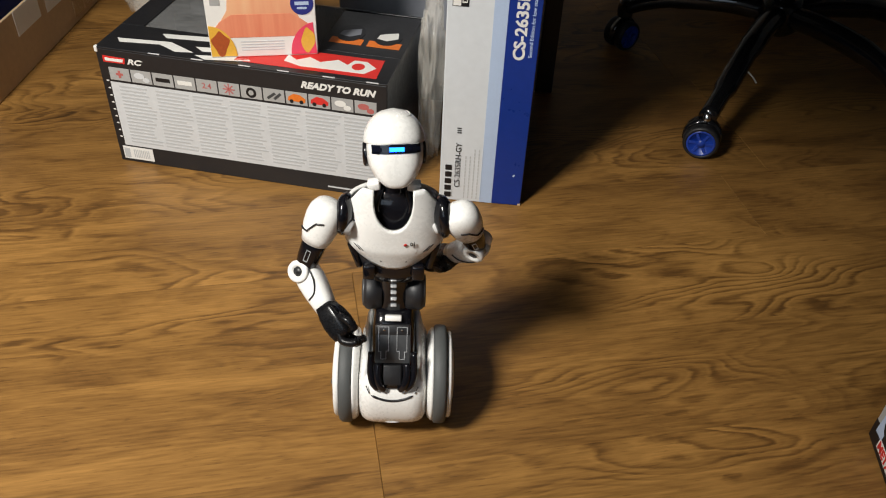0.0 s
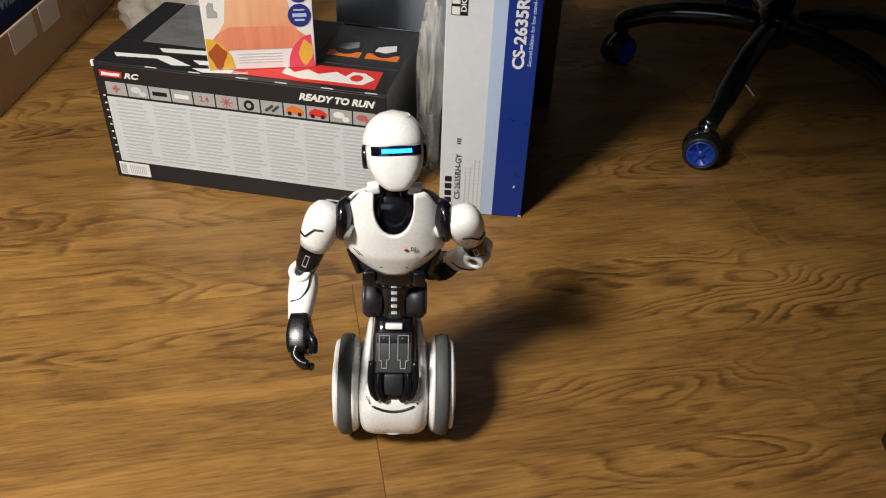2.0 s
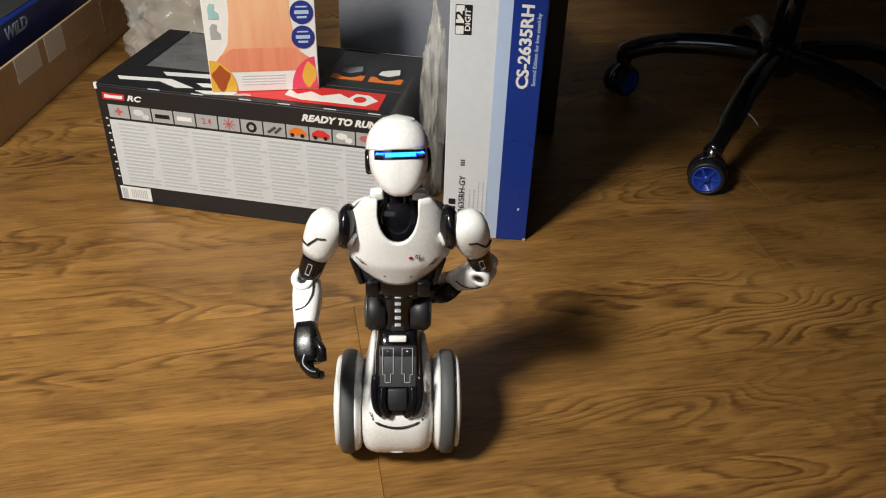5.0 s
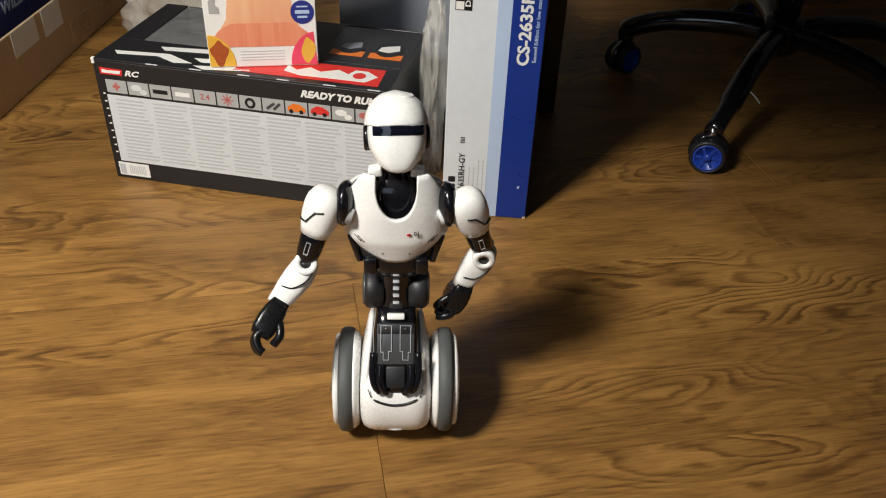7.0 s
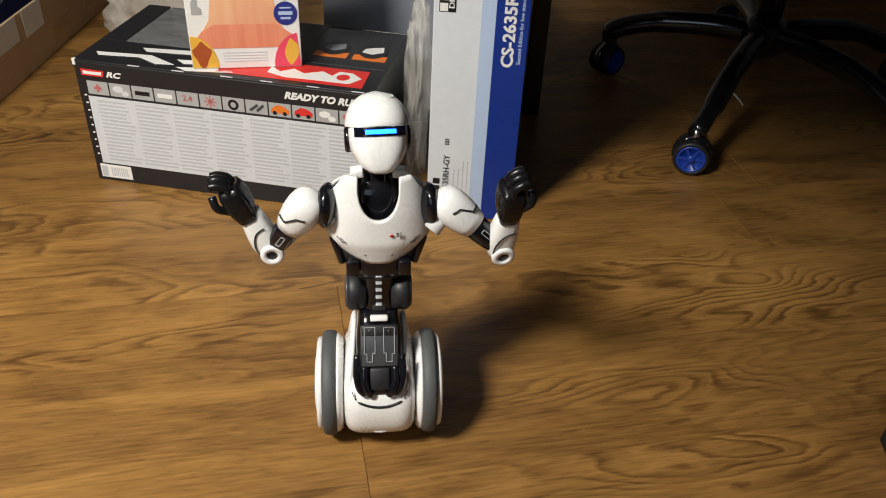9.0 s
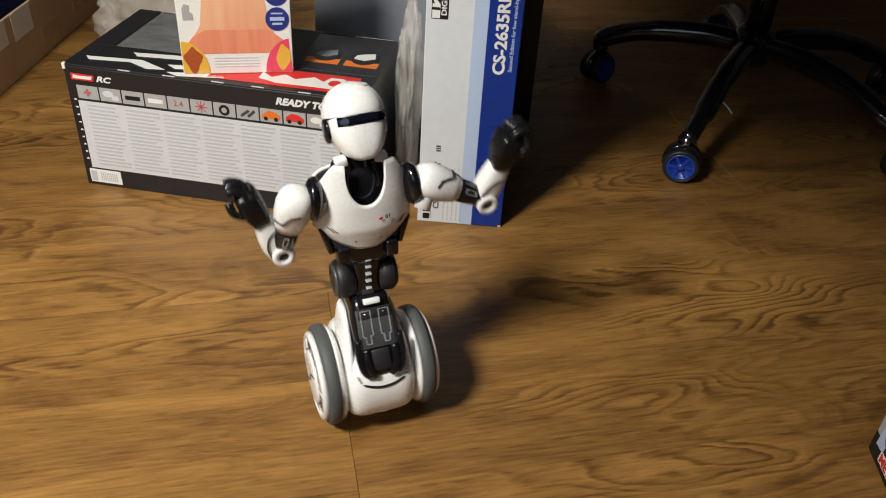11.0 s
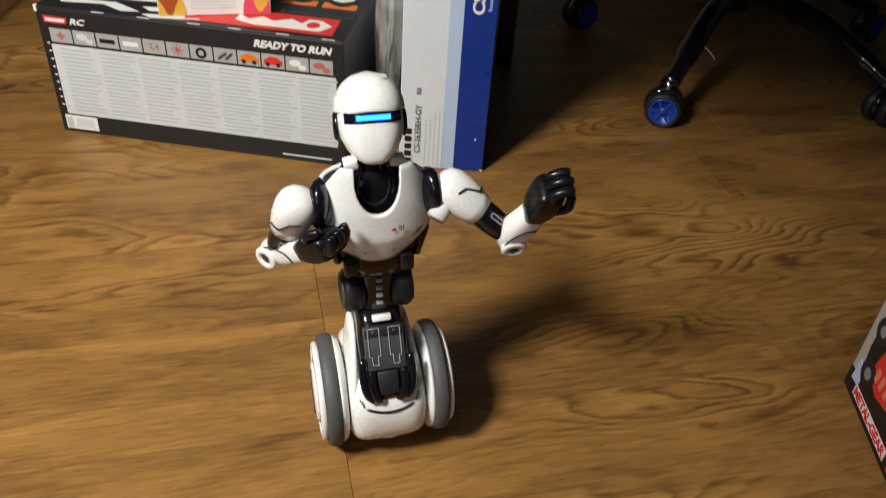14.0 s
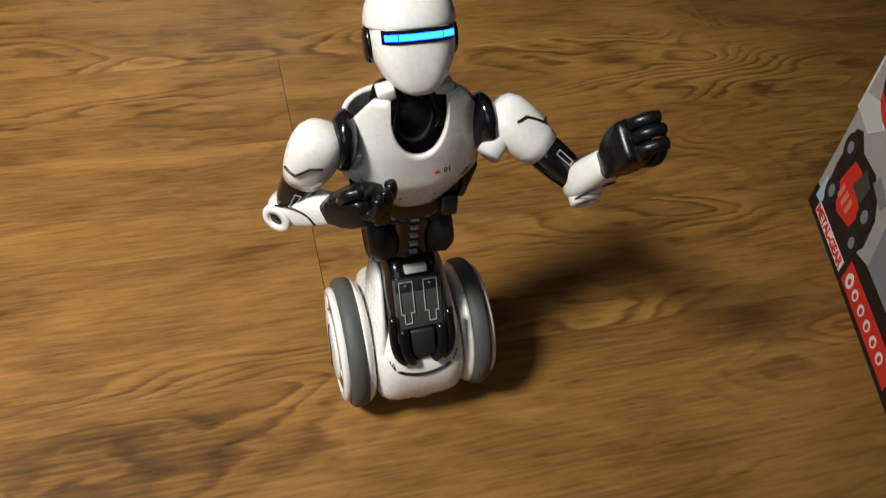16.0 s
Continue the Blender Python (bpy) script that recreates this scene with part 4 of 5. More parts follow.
def calculator_box():
    """A tall white and blue carton standing on its end."""
    w, d, h = 0.128, 0.30, 0.42
    t = thing("tall_carton", pose(0.0005, 1.1352, 0, 0, 0, -1.2), "tall white and royal blue carton standing on end on the floor", "box")
    part("body", box(0, w, 0, d, 0, h, 0.0016), CARD_COOL, t, "white card body", smooth=False)
    P = lambda o, m, n, l="", dd=0.0004: part(n, slab(o, dd), m, t, l, smooth=False)
    P(rect(0.0640, 0.0832, 0.001, h - 0.001), CARD_ICE, "pale_stripe", "pale blue stripe")
    part("blue_stripe", box(0.0832, w + 0.0006, -0.0006, 0.02, 0.0005, h - 0.0005, 0.0012), CARD_BLUE, t, "royal blue stripe round the edge", smooth=False)
    part("blue_side", box(w + 0.0002, w + 0.0009, 0.0205, d - 0.001, 0.001, h - 0.001), CARD_BLUE, t, "royal blue side", smooth=False)
    Rz = lambda x, z: pose(x, -0.0008, z) @ Matrix.Rotation(radians(-90), 4, "Y")
    words("model_lettering", "CS-2635RH", 0.0225, CARD_WHITE, t, Rz(0.1035, 0.288), 1.02, "white bold upright lettering", 0.0007)
    words("small_lettering", "Second Edition for low stand-by", 0.0073, CARD_ICE, t, Rz(0.1185, 0.285), 1.0, "small pale lettering", 0.0001)
    words("model_lettering", "CS-2635RH-GY", 0.0125, INK, t, Rz(0.0275, 0.062), 0.94, "small black lettering")
    P(rect(0.0196, 0.0199, 0.006, 0.020), INK, "maker_mark", "black maker's mark strokes")
    for k in range(5):
        z = 0.006 + 0.0118 * k
        x0 = 0.0035
        bm = slab([(0.0050, z), (0.0125, z), (0.0135, z + 0.001), (0.0135, z + 0.0078), (0.0125, z + 0.0088), (0.0050, z + 0.0088), (0.0040, z + 0.0078), (0.0040, z + 0.001)], 0.0005)
        part("maker_mark", moved(bm, Matrix.Translation((x0, 0, 0)) @ Matrix.Diagonal((1.1, 1, 1, 1))), INK, t, smooth=False)
    for k in range(5):
        x = 0.038 + 0.0066 * k
        bm = None
        for j in range(12 + 2 * (k > 1)):
            z = 0.006 + 0.0062 * j
            bm = slab(rect(x, x + 0.0016, z, z + 0.0045), 0.0004, bm)
        part("print_line", bm, CARD_BAR, t, "fine grey print", smooth=False)
    for k in range(3):
        P(rect(0.0235, 0.030, 0.1155 + 0.0035 * k, 0.1175 + 0.0035 * k), PLATE, "approval_mark")
    P(rect(0.0075, 0.0300, 0.300, 0.338), INK, "digit_frame", "black and white digit sign")
    P(rect(0.0085, 0.0192, 0.301, 0.337), CARD_WHITE, "digit_field", "", 0.0006)
    words("digit_lettering", "12", 0.0155, INK, t, Rz(0.0139, 0.319), 1.5, "", 0.0003)
    words("digit_lettering", "DIGIT", 0.0100, CARD_WHITE, t, Rz(0.0247, 0.319), 1.1, "", 0.0002)
    P([(0.112, 0.050), (0.1150, 0.0505), (0.1155, 0.0545), (0.1125, 0.0535)], CARD_ICE, "scuff", "pale scuff mark", 0.0009)
    part("worn_corner", box(w - 0.004, w + 0.0012, -0.0012, 0.004, 0, 0.004, 0.001), KRAFT, t, smooth=False)
    sized(t, 0.953, 1.0, 1.02)


def grey_box():
    t = thing("grey_carton", pose(-0.20, 1.452, 0, 0, 0, -7), "plain grey carton standing behind the black one", "box")
    part("body", box(0, 0.215, 0, 0.20, 0, 0.34, 0.003), GREYCARD, t, smooth=False)
    part("dark_picture", slab(disc(0.105, 0.318, 0.060, 0.030), 0.0008), INK, t, "black rounded picture", smooth=False)
    part("dark_picture", slab(disc(0.135, 0.312, 0.012, 0.014), 0.0012), PLATE, t, smooth=False)
    part("side_face", box(0.2152, 0.2162, 0.002, 0.198, 0.002, 0.338), KRAFT, t, "brown card side", smooth=False)


def plastic_bag(name, at, sx, sy, sz, seed, label, m=None):
    bm = bmesh.new()
    bmesh.ops.create_icosphere(bm, subdivisions=5, radius=1.0)
    for v in bm.verts:
        p = v.co * 2.1 + Vector((seed * 7.3, seed * 3.1, 0))
        k = 1 + 0.30 * noise.noise(p) + 0.16 * noise.noise(p * 2.7) + 0.10 * abs(noise.noise(p * 5.0)) + 0.05 * abs(noise.noise(p * 11.0))
        v.co = Vector((v.co.x * k * sx, v.co.y * k * sy, max(v.co.z * k * sz, -sz * 0.8)))
    low = min(v.co.z for v in bm.verts)
    for v in bm.verts:
        v.co.z -= low
    ob = part(name, bm, m or BAG, None)
    ob.matrix_basis = at
    return tagged(ob, label, "plastic bag")


def shipping_box():
    t = thing("cardboard_box", pose(-0.7688, 1.30, 0, 0, 0, 0.8), "long low brown cardboard box with tape on the floor", "box")
    W, L, H = 0.34, 0.62, 0.115
    part("side", box(-0.005, 0, 0, L, 0, H, 0.0015), KRAFT, t, smooth=False)
    part("side", box(-W, -W + 0.005, 0, L, 0, H, 0.0015), KRAFT, t, smooth=False)
    part("end", box(-W + 0.005, -0.005, 0, 0.005, 0, H, 0.0015), KRAFT, t, smooth=False)
    part("end", box(-W + 0.005, -0.005, L - 0.005, L, 0, H, 0.0015), KRAFT, t, smooth=False)
    part("bottom", box(-W + 0.005, -0.005, 0.005, L - 0.005, 0, 0.005), KRAFT, t, smooth=False)
    part("flap", moved(box(-0.0026, -0.0020, 0.0, 0.09, -0.045, 0.0), pose(0.003, 0.13, H)), CARD_WHITE, t, "torn white paper strip", smooth=False)
    part("flap", moved(box(-0.0026, -0.0020, 0.0, 0.075, -0.050, 0.0), pose(0.003, 0.245, H)), CARD_WHITE, t, "torn white paper strip", smooth=False)
    part("tape", box(0.0002, 0.001, 0.345, 0.43, 0.012, 0.055), TAPE, t, "strip of packing tape", smooth=False)
    part("tape", box(0.0002, 0.001, 0.50, 0.615, 0.03, 0.10), TAPE, t, "strip of packing tape", smooth=False)
    b = thing("toy_set_box", pose(-0.808, 1.325, 0.006, 0, 0, 0.8), "blue and green toy set box in the brown cardboard box", "box")
    part("body", box(-0.26, 0, 0, 0.56, 0, 0.150, 0.002), CARD_BLUE, b, smooth=False)
    topm = Matrix.Translation((0, 0, 0.1504)) @ Matrix.Rotation(radians(-90), 4, "X")
    part("picture", moved(slab([(-0.24, 0.02), (-0.03, 0.02), (-0.02, 0.33), (-0.10, 0.36), (-0.24, 0.30)], 0.0005), topm), LIME, b, "lime green picture", smooth=False)
    part("picture", moved(slab([(-0.07, 0.20), (-0.012, 0.20), (-0.012, 0.42), (-0.05, 0.50), (-0.10, 0.44), (-0.11, 0.30)], 0.0009), topm), PLATE, b, "dark leafy picture", smooth=False)
    words("side_lettering", "WILD", 0.030, CARD_ICE, b, pose(0.0012, 0.205, 0.128, 0, 0, 90), 1.1, "pale bold word on the blue side", 0.0006, 0.2)
    part("side_mark", box(0.0002, 0.0007, 0.50, 0.525, 0.112, 0.118), CARD_ICE, b, smooth=False)


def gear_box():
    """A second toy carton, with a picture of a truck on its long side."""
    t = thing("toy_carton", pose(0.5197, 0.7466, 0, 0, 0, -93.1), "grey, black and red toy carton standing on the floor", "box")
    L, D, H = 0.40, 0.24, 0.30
    part("body", box(0, L, 0, D, 0, H, 0.002), CARD_TILE, t, "grey printed card body", smooth=False)
    P = lambda o, m, n, l="", dd=0.0005: part(n, slab(o, dd), m, t, l, smooth=False)
    P([(0.001, 0.001), (L - 0.001, 0.001), (L - 0.001, 0.050), (0.15, 0.052), (0.11, 0.040), (0.055, 0.030), (0.001, 0.028)], INK, "black_foot", "black printed lower edge")
    P([(0.022, 0.030), (0.060, 0.024), (0.115, 0.030), (0.128, 0.055), (0.122, 0.085), (0.108, 0.100), (0.085, 0.112), (0.050, 0.110), (0.030, 0.122), (0.018, 0.116), (0.016, 0.070)], INK, "vehicle_print", "black toy truck picture", 0.0007)
    P([(0.036, 0.050), (0.060, 0.040), (0.092, 0.048), (0.096, 0.070), (0.076, 0.078), (0.064, 0.098), (0.046, 0.096), (0.040, 0.076)], RED, "vehicle_body", "red truck body picture", 0.0010)
    P([(0.062, 0.078), (0.088, 0.076), (0.090, 0.098), (0.070, 0.106)], PLATE, "vehicle_glass", "", 0.0012)
    for cx, cz, r in ((0.026, 0.098, 0.016), (0.106, 0.076, 0.017), (0.034, 0.046, 0.017), (0.110, 0.044, 0.015)):
        P(disc(cx, cz, r * 0.9, r), DARK, "tyre_print", "black tyre picture", 0.0014)
        P(disc(cx, cz, r * 0.38, r * 0.42), GREYCARD, "hub_print", "", 0.0017)
    for k in range(3):
        P([(0.046 + 0.012 * k, 0.052), (0.052 + 0.012 * k, 0.051), (0.054 + 0.012 * k, 0.066), (0.047 + 0.012 * k, 0.068)], CORAL, "grille_print", "", 0.0014)
    P([(0.002, 0.130), (0.040, 0.126), (0.060, 0.146), (0.030, 0.158), (0.002, 0.150)], CARD_GREY, "rock_print", "pale rock picture", 0.0008)
    P([(0.090, 0.105), (0.120, 0.098), (0.124, 0.110), (0.094, 0.118)], GREYCARD, "vehicle_rack", "", 0.0009)
    P([(0.010, 0.018), (0.026, 0.020), (0.028, 0.040), (0.012, 0.046)], CARD_ICE, "rock_print", "pale rock picture", 0.0009)
    P(rect(0.024, 0.116, 0.008, 0.0215), CARD_WHITE, "word_field", "white word strip", 0.0009)
    words("side_lettering", "METAL-GEAR", 0.0148, RED, t, pose(0.070, -0.0014, 0.0148), 1.0, "red words on a white strip", 0.0004)
    P(rect(0.126, 0.262, 0.008, 0.034), RED, "red_badge", "red badge with white script stroke", 0.0009)
    for k in range(6):
        x = 0.140 + 0.019 * k
        P(disc(x, 0.020, 0.0075 if k == 0 else 0.006, 0.0085 if k == 0 else 0.006), CARD_WHITE, "badge_stroke", "", 0.0012)
        P(disc(x + 0.001, 0.020, 0.0030, 0.0036), RED, "badge_gap", "", 0.0015)
    P([(0.046, 0.150), (0.200, 0.150), (0.200, 0.215), (0.010, 0.215), (0.014, 0.190), (0.030, 0.160)], RED, "red_field", "red printed field", 0.0007)
    P(disc(0.036, 0.188, 0.019, 0.021), INK, "round_mark", "black round mark", 0.0010)
    P(disc(0.036, 0.188, 0.012, 0.014), RED, "round_mark", "", 0.0013)
    for k in range(4):
        P([(0.066 + 0.004 * k, 0.206 - 0.012 * k), (0.18, 0.206 - 0.012 * k), (0.18, 0.202 - 0.012 * k), (0.066 + 0.004 * k, 0.202 - 0.012 * k)], CORAL, "print_line", "", 0.0010)
    P(rect(0.001, 0.20, 0.225, 0.262), INK, "black_band", "black printed band", 0.0007)
    P([(0.150, 0.052), (0.300, 0.052), (0.300, 0.146), (0.160, 0.146), (0.140, 0.100)], GREYCARD, "rock_field", "dark grey rocky picture", 0.0006)
    part("worn_edge", box(-0.0008, 0.0012, -0.0008, 0.0012, 0.13, H), CARD_WHITE, t, "scuffed white edge", smooth=False)


toy_car_box()
photo_box()
calculator_box()
grey_box()
shipping_box()
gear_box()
plastic_bag("plastic_bag", pose(-0.50, 1.66, 0), 0.15, 0.11, 0.13, 1, "crumpled clear plastic bag behind the black carton")
plastic_bag("plastic_bag", pose(-0.026, 1.27, 0), 0.018, 0.05, 0.16, 2, "thin clear plastic bag tucked beside the tall carton")


# ---- the office chair ----
def desk():
    """Added unseen above the chair to block the lamp and shade its base."""
    t = thing("desk", pose(-0.15, 0.69, 0), "unseen dark desk added over the office chair to shade it", "desk")
    part("shade_top", box(0, 1.85, 0, 0.85, 0.715, 0.745, 0.004), DARK, t, "dark top that blocks the lamp", smooth=False)
    part("side_panel", box(1.80, 1.83, 0.02, 0.83, 0, 0.715, 0.002), DARK, t, smooth=False)
    part("side_panel", box(0.30, 0.33, 0.80, 0.83, 0, 0.715, 0.002), DARK, t, smooth=False)
    part("back_panel", box(0.33, 1.80, 0.80, 0.82, 0.30, 0.715, 0.002), DARK, t, smooth=False)


def office_chair():
    hub = Vector((0.595, 1.640, 0))
    c = thing("office_chair", Matrix.Translation(hub), "black swivel office chair with blue caster wheels on the floor", "chair")
    part("hub", lathe([(0.085, 0.030), (0.095, 0.040), (0.135, 0.040), (0.150, 0.034), (0.155, 0.026)], 28, "z"), STEEL, c, "black enamelled base hub")
    part("gas_lift", lathe([(0.15, 0.024), (0.30, 0.024), (0.30, 0.014), (0.42, 0.014)], 20, "z"), STEEL, c)
    part("mechanism", box(-0.09, 0.09, -0.10, 0.10, 0.395, 0.435, 0.01), STEEL, c)
    part("seat", box(-0.26, 0.26, -0.27, 0.25, 0.435, 0.525, 0.035, 4), FABRIC, c, "black padded seat")
    part("backrest", box(-0.25, 0.25, 0.25, 0.34, 0.50, 1.22, 0.04, 4), FABRIC, c, "black padded backrest")
    casters = ((-0.175, -0.318, -14), (0.207, -0.270, 30), (-0.272, 0.066, 40), (0.318, 0.10, 40), (0.02, 0.33, 10))
    for x, y, yaw in casters:
        d = Vector((x, y, 0)).normalized()
        pts = [d * 0.03 + Vector((0, 0, 0.122)), d * 0.10 + Vector((0, 0, 0.126)), d * 0.20 + Vector((0, 0, 0.116)), d * 0.275 + Vector((0, 0, 0.090)), Vector((x, y, 0)) + Vector((0, 0, 0.066))]
        part("base_arm", tube(bend(pts, 6), [0.021] * 12 + [0.019] * 8 + [0.015] * 5, 14), STEEL, c, "curved glossy black base arm")
        part("stem", lathe([(0.05, 0.007), (0.075, 0.007)], 12, "z"), CHROME, c, at=None).matrix_basis = pose(x, y, 0)
        k = new("caster")
        k.parent = c
        k.matrix_basis = pose(x, y, 0.0295, 0, 0, yaw) @ Matrix.Diagonal((0.95, 0.95, 0.95, 1))
        for s in (-1, 1):
            part("tyre", moved(lathe([(s * h, r) for h, r in ((0.006, 0.028), (0.008, 0.0305), (0.020, 0.031), (0.0245, 0.0285), (0.0245, 0.0245), (0.021, 0.024))], 32, "y"), pose(0, 0, 0)), DARK, k, "black caster tyre")
            part("rim", lathe([(s * h, r) for h, r in ((0.0205, 0.0245), (0.0245, 0.0243), (0.0245, 0.0205), (0.0215, 0.0200))], 32, "y"), CASTBLUE, k, "blue caster rim")
            part("boss", lathe([(s * h, r) for h, r in ((0.0205, 0.0075), (0.0250, 0.0070), (0.0255, 0.001))], 20, "y"), CASTBLUE, k)
            for a in range(6):
                sp = box(-0.0024, 0.0024, s * 0.0205 - (0.0035 if s < 0 else 0), s * 0.0205 + (0.0035 if s > 0 else 0), 0.006, 0.0215, 0.0004)
                part("spoke", moved(sp, Matrix.Rotation(radians(60 * a + 30), 4, "Y")), CASTBLUE, k, "blue caster spoke", smooth=False)
            part("backing", lathe([(s * 0.010, 0.0005), (s * 0.0105, 0.0242), (s * 0.0145, 0.0242), (s * 0.0150, 0.0005)], 28, "y"), DARK, k)
        part("hood", loft([[(0.0335 * math.cos(a) * q, y0, 0.0335 * math.sin(a) * q + 0.002) for a in [radians(-15 + 210 * i / 20) for i in range(21)] for q in (1,)] + [(0.027 * math.cos(a), y0, 0.027 * math.sin(a)) for a in [radians(195 - 210 * i / 20) for i in range(21)]] for y0 in (-0.006, 0.006)]), STEEL, k, "black caster hood")
    return c



def cable_curl():
    """A scrap of pale cable that lies in a loop behind the caster."""
    t = thing("cable", pose(0.546, 1.600, 0), "short pale curl of cable on the floor under the chair", "cable")
    pts = [(-0.016, -0.024, 0.002), (-0.015, -0.008, 0.006), (-0.004, 0.006, 0.014), (0.010, 0.006, 0.014), (0.020, -0.006, 0.008), (0.026, -0.018, 0.002)]
    part("cord", tube(bend(pts, 6), 0.0016, 8), CARD_WHITE, t)


desk()
office_chair()
cable_curl()


# ---- the floor ----
def floor():
    t = tagged(part("floor", box(-2.2, 2.2, -1.5, 2.6, -0.03, -0.010), WOOD, None, smooth=False), "oak laminate floor of long glossy brown boards", "floor", kind="structure")
    turn = Matrix.Rotation(radians(PLANK_TURN), 4, "Z")
    width, length, gap = 0.160, 1.285, 0.0003
    rng = random.Random(11)
    meshes = {}

    def board(l):
        key = round(l, 3)
        if key not in meshes:
            bm = bmesh.new()
            bmesh.ops.create_cube(bm, size=1.0)
            for v in bm.verts:
                v.co = Vector((v.co.x * (l - gap), v.co.y * width, -0.005 + v.co.z * 0.01))
            top = [e for e in bm.edges if all(v.co.z > -0.001 for v in e.verts) and abs(e.verts[0].co.x - e.verts[1].co.x) < 0.01]
            bmesh.ops.bevel(bm, geom=top, offset=0.0006, segments=1, affect="EDGES")
            me = bpy.data.meshes.new("plank")
            bm.to_mesh(me)
            bm.free()
            me.materials.append(WOOD)
            meshes[key] = me
        return meshes[key]

    for row in range(-16, 17):
        v = 0.627 + width * (row + 0.5)
        joint = 0.139 if row in (-1, 0, 1) else 0.139 + length * (0.47 + 0.07 * rng.random())
        for k in range(-3, 4):
            u = joint + length * (k + 0.5)
            p = turn @ Vector((u, v, 0))
            ends = [turn @ Vector((u + a * length / 2, v + c * width / 2, 0)) for a in (-1, 1) for c in (-1, 1)]
            if any(abs(q.x) > 2.2 or not -1.5 < q.y < 2.6 for q in ends):
                continue
            ob = new("plank", board(length))
            ob.parent = t
            ob.matrix_basis = Matrix.Translation(p) @ turn
    return t


floor()


# ---- what moves ----
BODY = [(0, -0.019, 0.7308, 4.8955, -0.6, 7), (1.5, -0.0195, 0.7285, 4.7491, -0.5, 7), (3.2, -0.0235, 0.7301, 5.0038, 0, 6), (5.5, -0.0192, 0.7297, 5.8306, 0.1, 5.7), (7, -0.0204, 0.7291, 5.8916, -0.2, 5), (8, -0.0204, 0.7298, 5.6213, -0.2, 5.4), (8.7, -0.0216, 0.7284, 6.4528, -0.5, 5.6), (9.8, -0.0234, 0.7463, 11.2936, 0, 5), (10.5, -0.0285, 0.7644, -4.1385, -2, 7)]
DANCE = [(10.8, -0.0286, 0.7691, -11.6585, -3, 9), (10.9, -0.0257, 0.7682, 4.489, -1, 7), (11, -0.0235, 0.7655, 22.8551, -0.55, 4.8), (11.1, -0.0237, 0.7668, 41.0556, -2.7, -2), (11.2, -0.0245, 0.7693, 50.0215, -2.9, -6), (11.3, -0.0254, 0.7702, 51.1874, -2.7, -6), (11.4, -0.0277, 0.7712, 47.4036, -2.5, -4), (11.5, -0.0296, 0.7726, 39.3909, -2.5, -1.8), (11.6, -0.0328, 0.7743, 21.2681, -3.5, 4), (11.7, -0.0351, 0.7759, 8.3624, -2.75, 6), (11.8, -0.037, 0.7763, -1.2624, -2.5, 8), (11.9, -0.0388, 0.7771, -12.5475, -4.2, 10), (12, -0.0392, 0.7772, -16.1753, -4.6, 11), (12.1, -0.0387, 0.7789, -15.336, -4.4, 11), (12.2, -0.037, 0.7817, -5.9903, -3, 9)]
ADVANCE = [(12.3, -0.0362, 0.7842, 3.5323, -1.6, 7), (12.4, -0.0342, 0.787, 12.3033, -0.4, 5), (12.5, -0.0333, 0.7889, 18.3789, 0.8, 4), (12.8, -0.0308, 0.785, 18.8251, 0.6, 4.6), (13, -0.0271, 0.7773, 18.1508, 0.3, 5.3), (13.2, -0.0168, 0.7466, 16.7907, 0, 4), (13.5, 0.0023, 0.6966, 15.0985, -0.4, 2.6), (13.7, 0.0093, 0.6723, 14.9463, -0.2, 0), (14, 0.0166, 0.6542, 15.0115, -0.1, -2), (14.5, 0.0187, 0.6508, 15.7781, 0.5, 2), (14.7, 0.0288, 0.6245, 16.3008, 0.3, 0), (15, 0.0497, 0.5672, 16.8388, 0.1, -2.1), (15.3, 0.0642, 0.5237, 16.541, 0.6, -1.4), (15.5, 0.0716, 0.5007, 16.1706, 1, -0.9), (16, 0.0755, 0.4892, 15.6732, 1.1, -0.2)]
ELBOW_R = [(0, -0.09, -0.01, 0.198), (1.5, -0.09, -0.006, 0.198), (5.5, -0.088, 0.003, 0.199), (7, -0.087, -0.009, 0.198), (7.5, -0.094, -0.002, 0.2), (8, -0.108, 0.021, 0.212), (8.5, -0.107, 0.016, 0.21), (11, -0.079, 0.021, 0.204), (11.2, -0.055, -0.004, 0.212), (11.5, -0.069, 0.016, 0.205), (12, -0.126, 0, 0.224), (12.5, -0.09, 0.027, 0.207), (13, -0.088, 0.021, 0.204), (13.5, -0.087, 0.027, 0.204), (14, -0.086, 0.026, 0.203), (14.5, -0.087, 0.006, 0.2), (15, -0.088, 0.013, 0.203), (15.5, -0.084, -0.009, 0.201), (16, -0.088, 0.012, 0.204)]
GRIP_R = [(0, -0.036, -0.064, 0.158), (1.5, -0.087, -0.075, 0.157), (5.5, -0.079, -0.063, 0.152), (7, -0.135, -0.075, 0.15), (7.5, -0.135, -0.074, 0.219), (8, -0.136, -0.001, 0.29), (8.5, -0.141, 0.01, 0.288), (11, -0.11, 0.018, 0.284), (11.2, -0.082, -0.021, 0.294), (11.5, -0.089, -0.003, 0.288), (12, -0.149, -0.03, 0.299), (12.5, -0.122, 0.024, 0.288), (13, -0.109, -0.01, 0.281), (13.5, -0.029, -0.02, 0.243), (14, -0.037, -0.028, 0.248), (14.5, -0.116, -0.032, 0.276), (15, -0.043, -0.043, 0.249), (15.5, -0.107, -0.055, 0.285), (16, -0.029, -0.035, 0.243)]
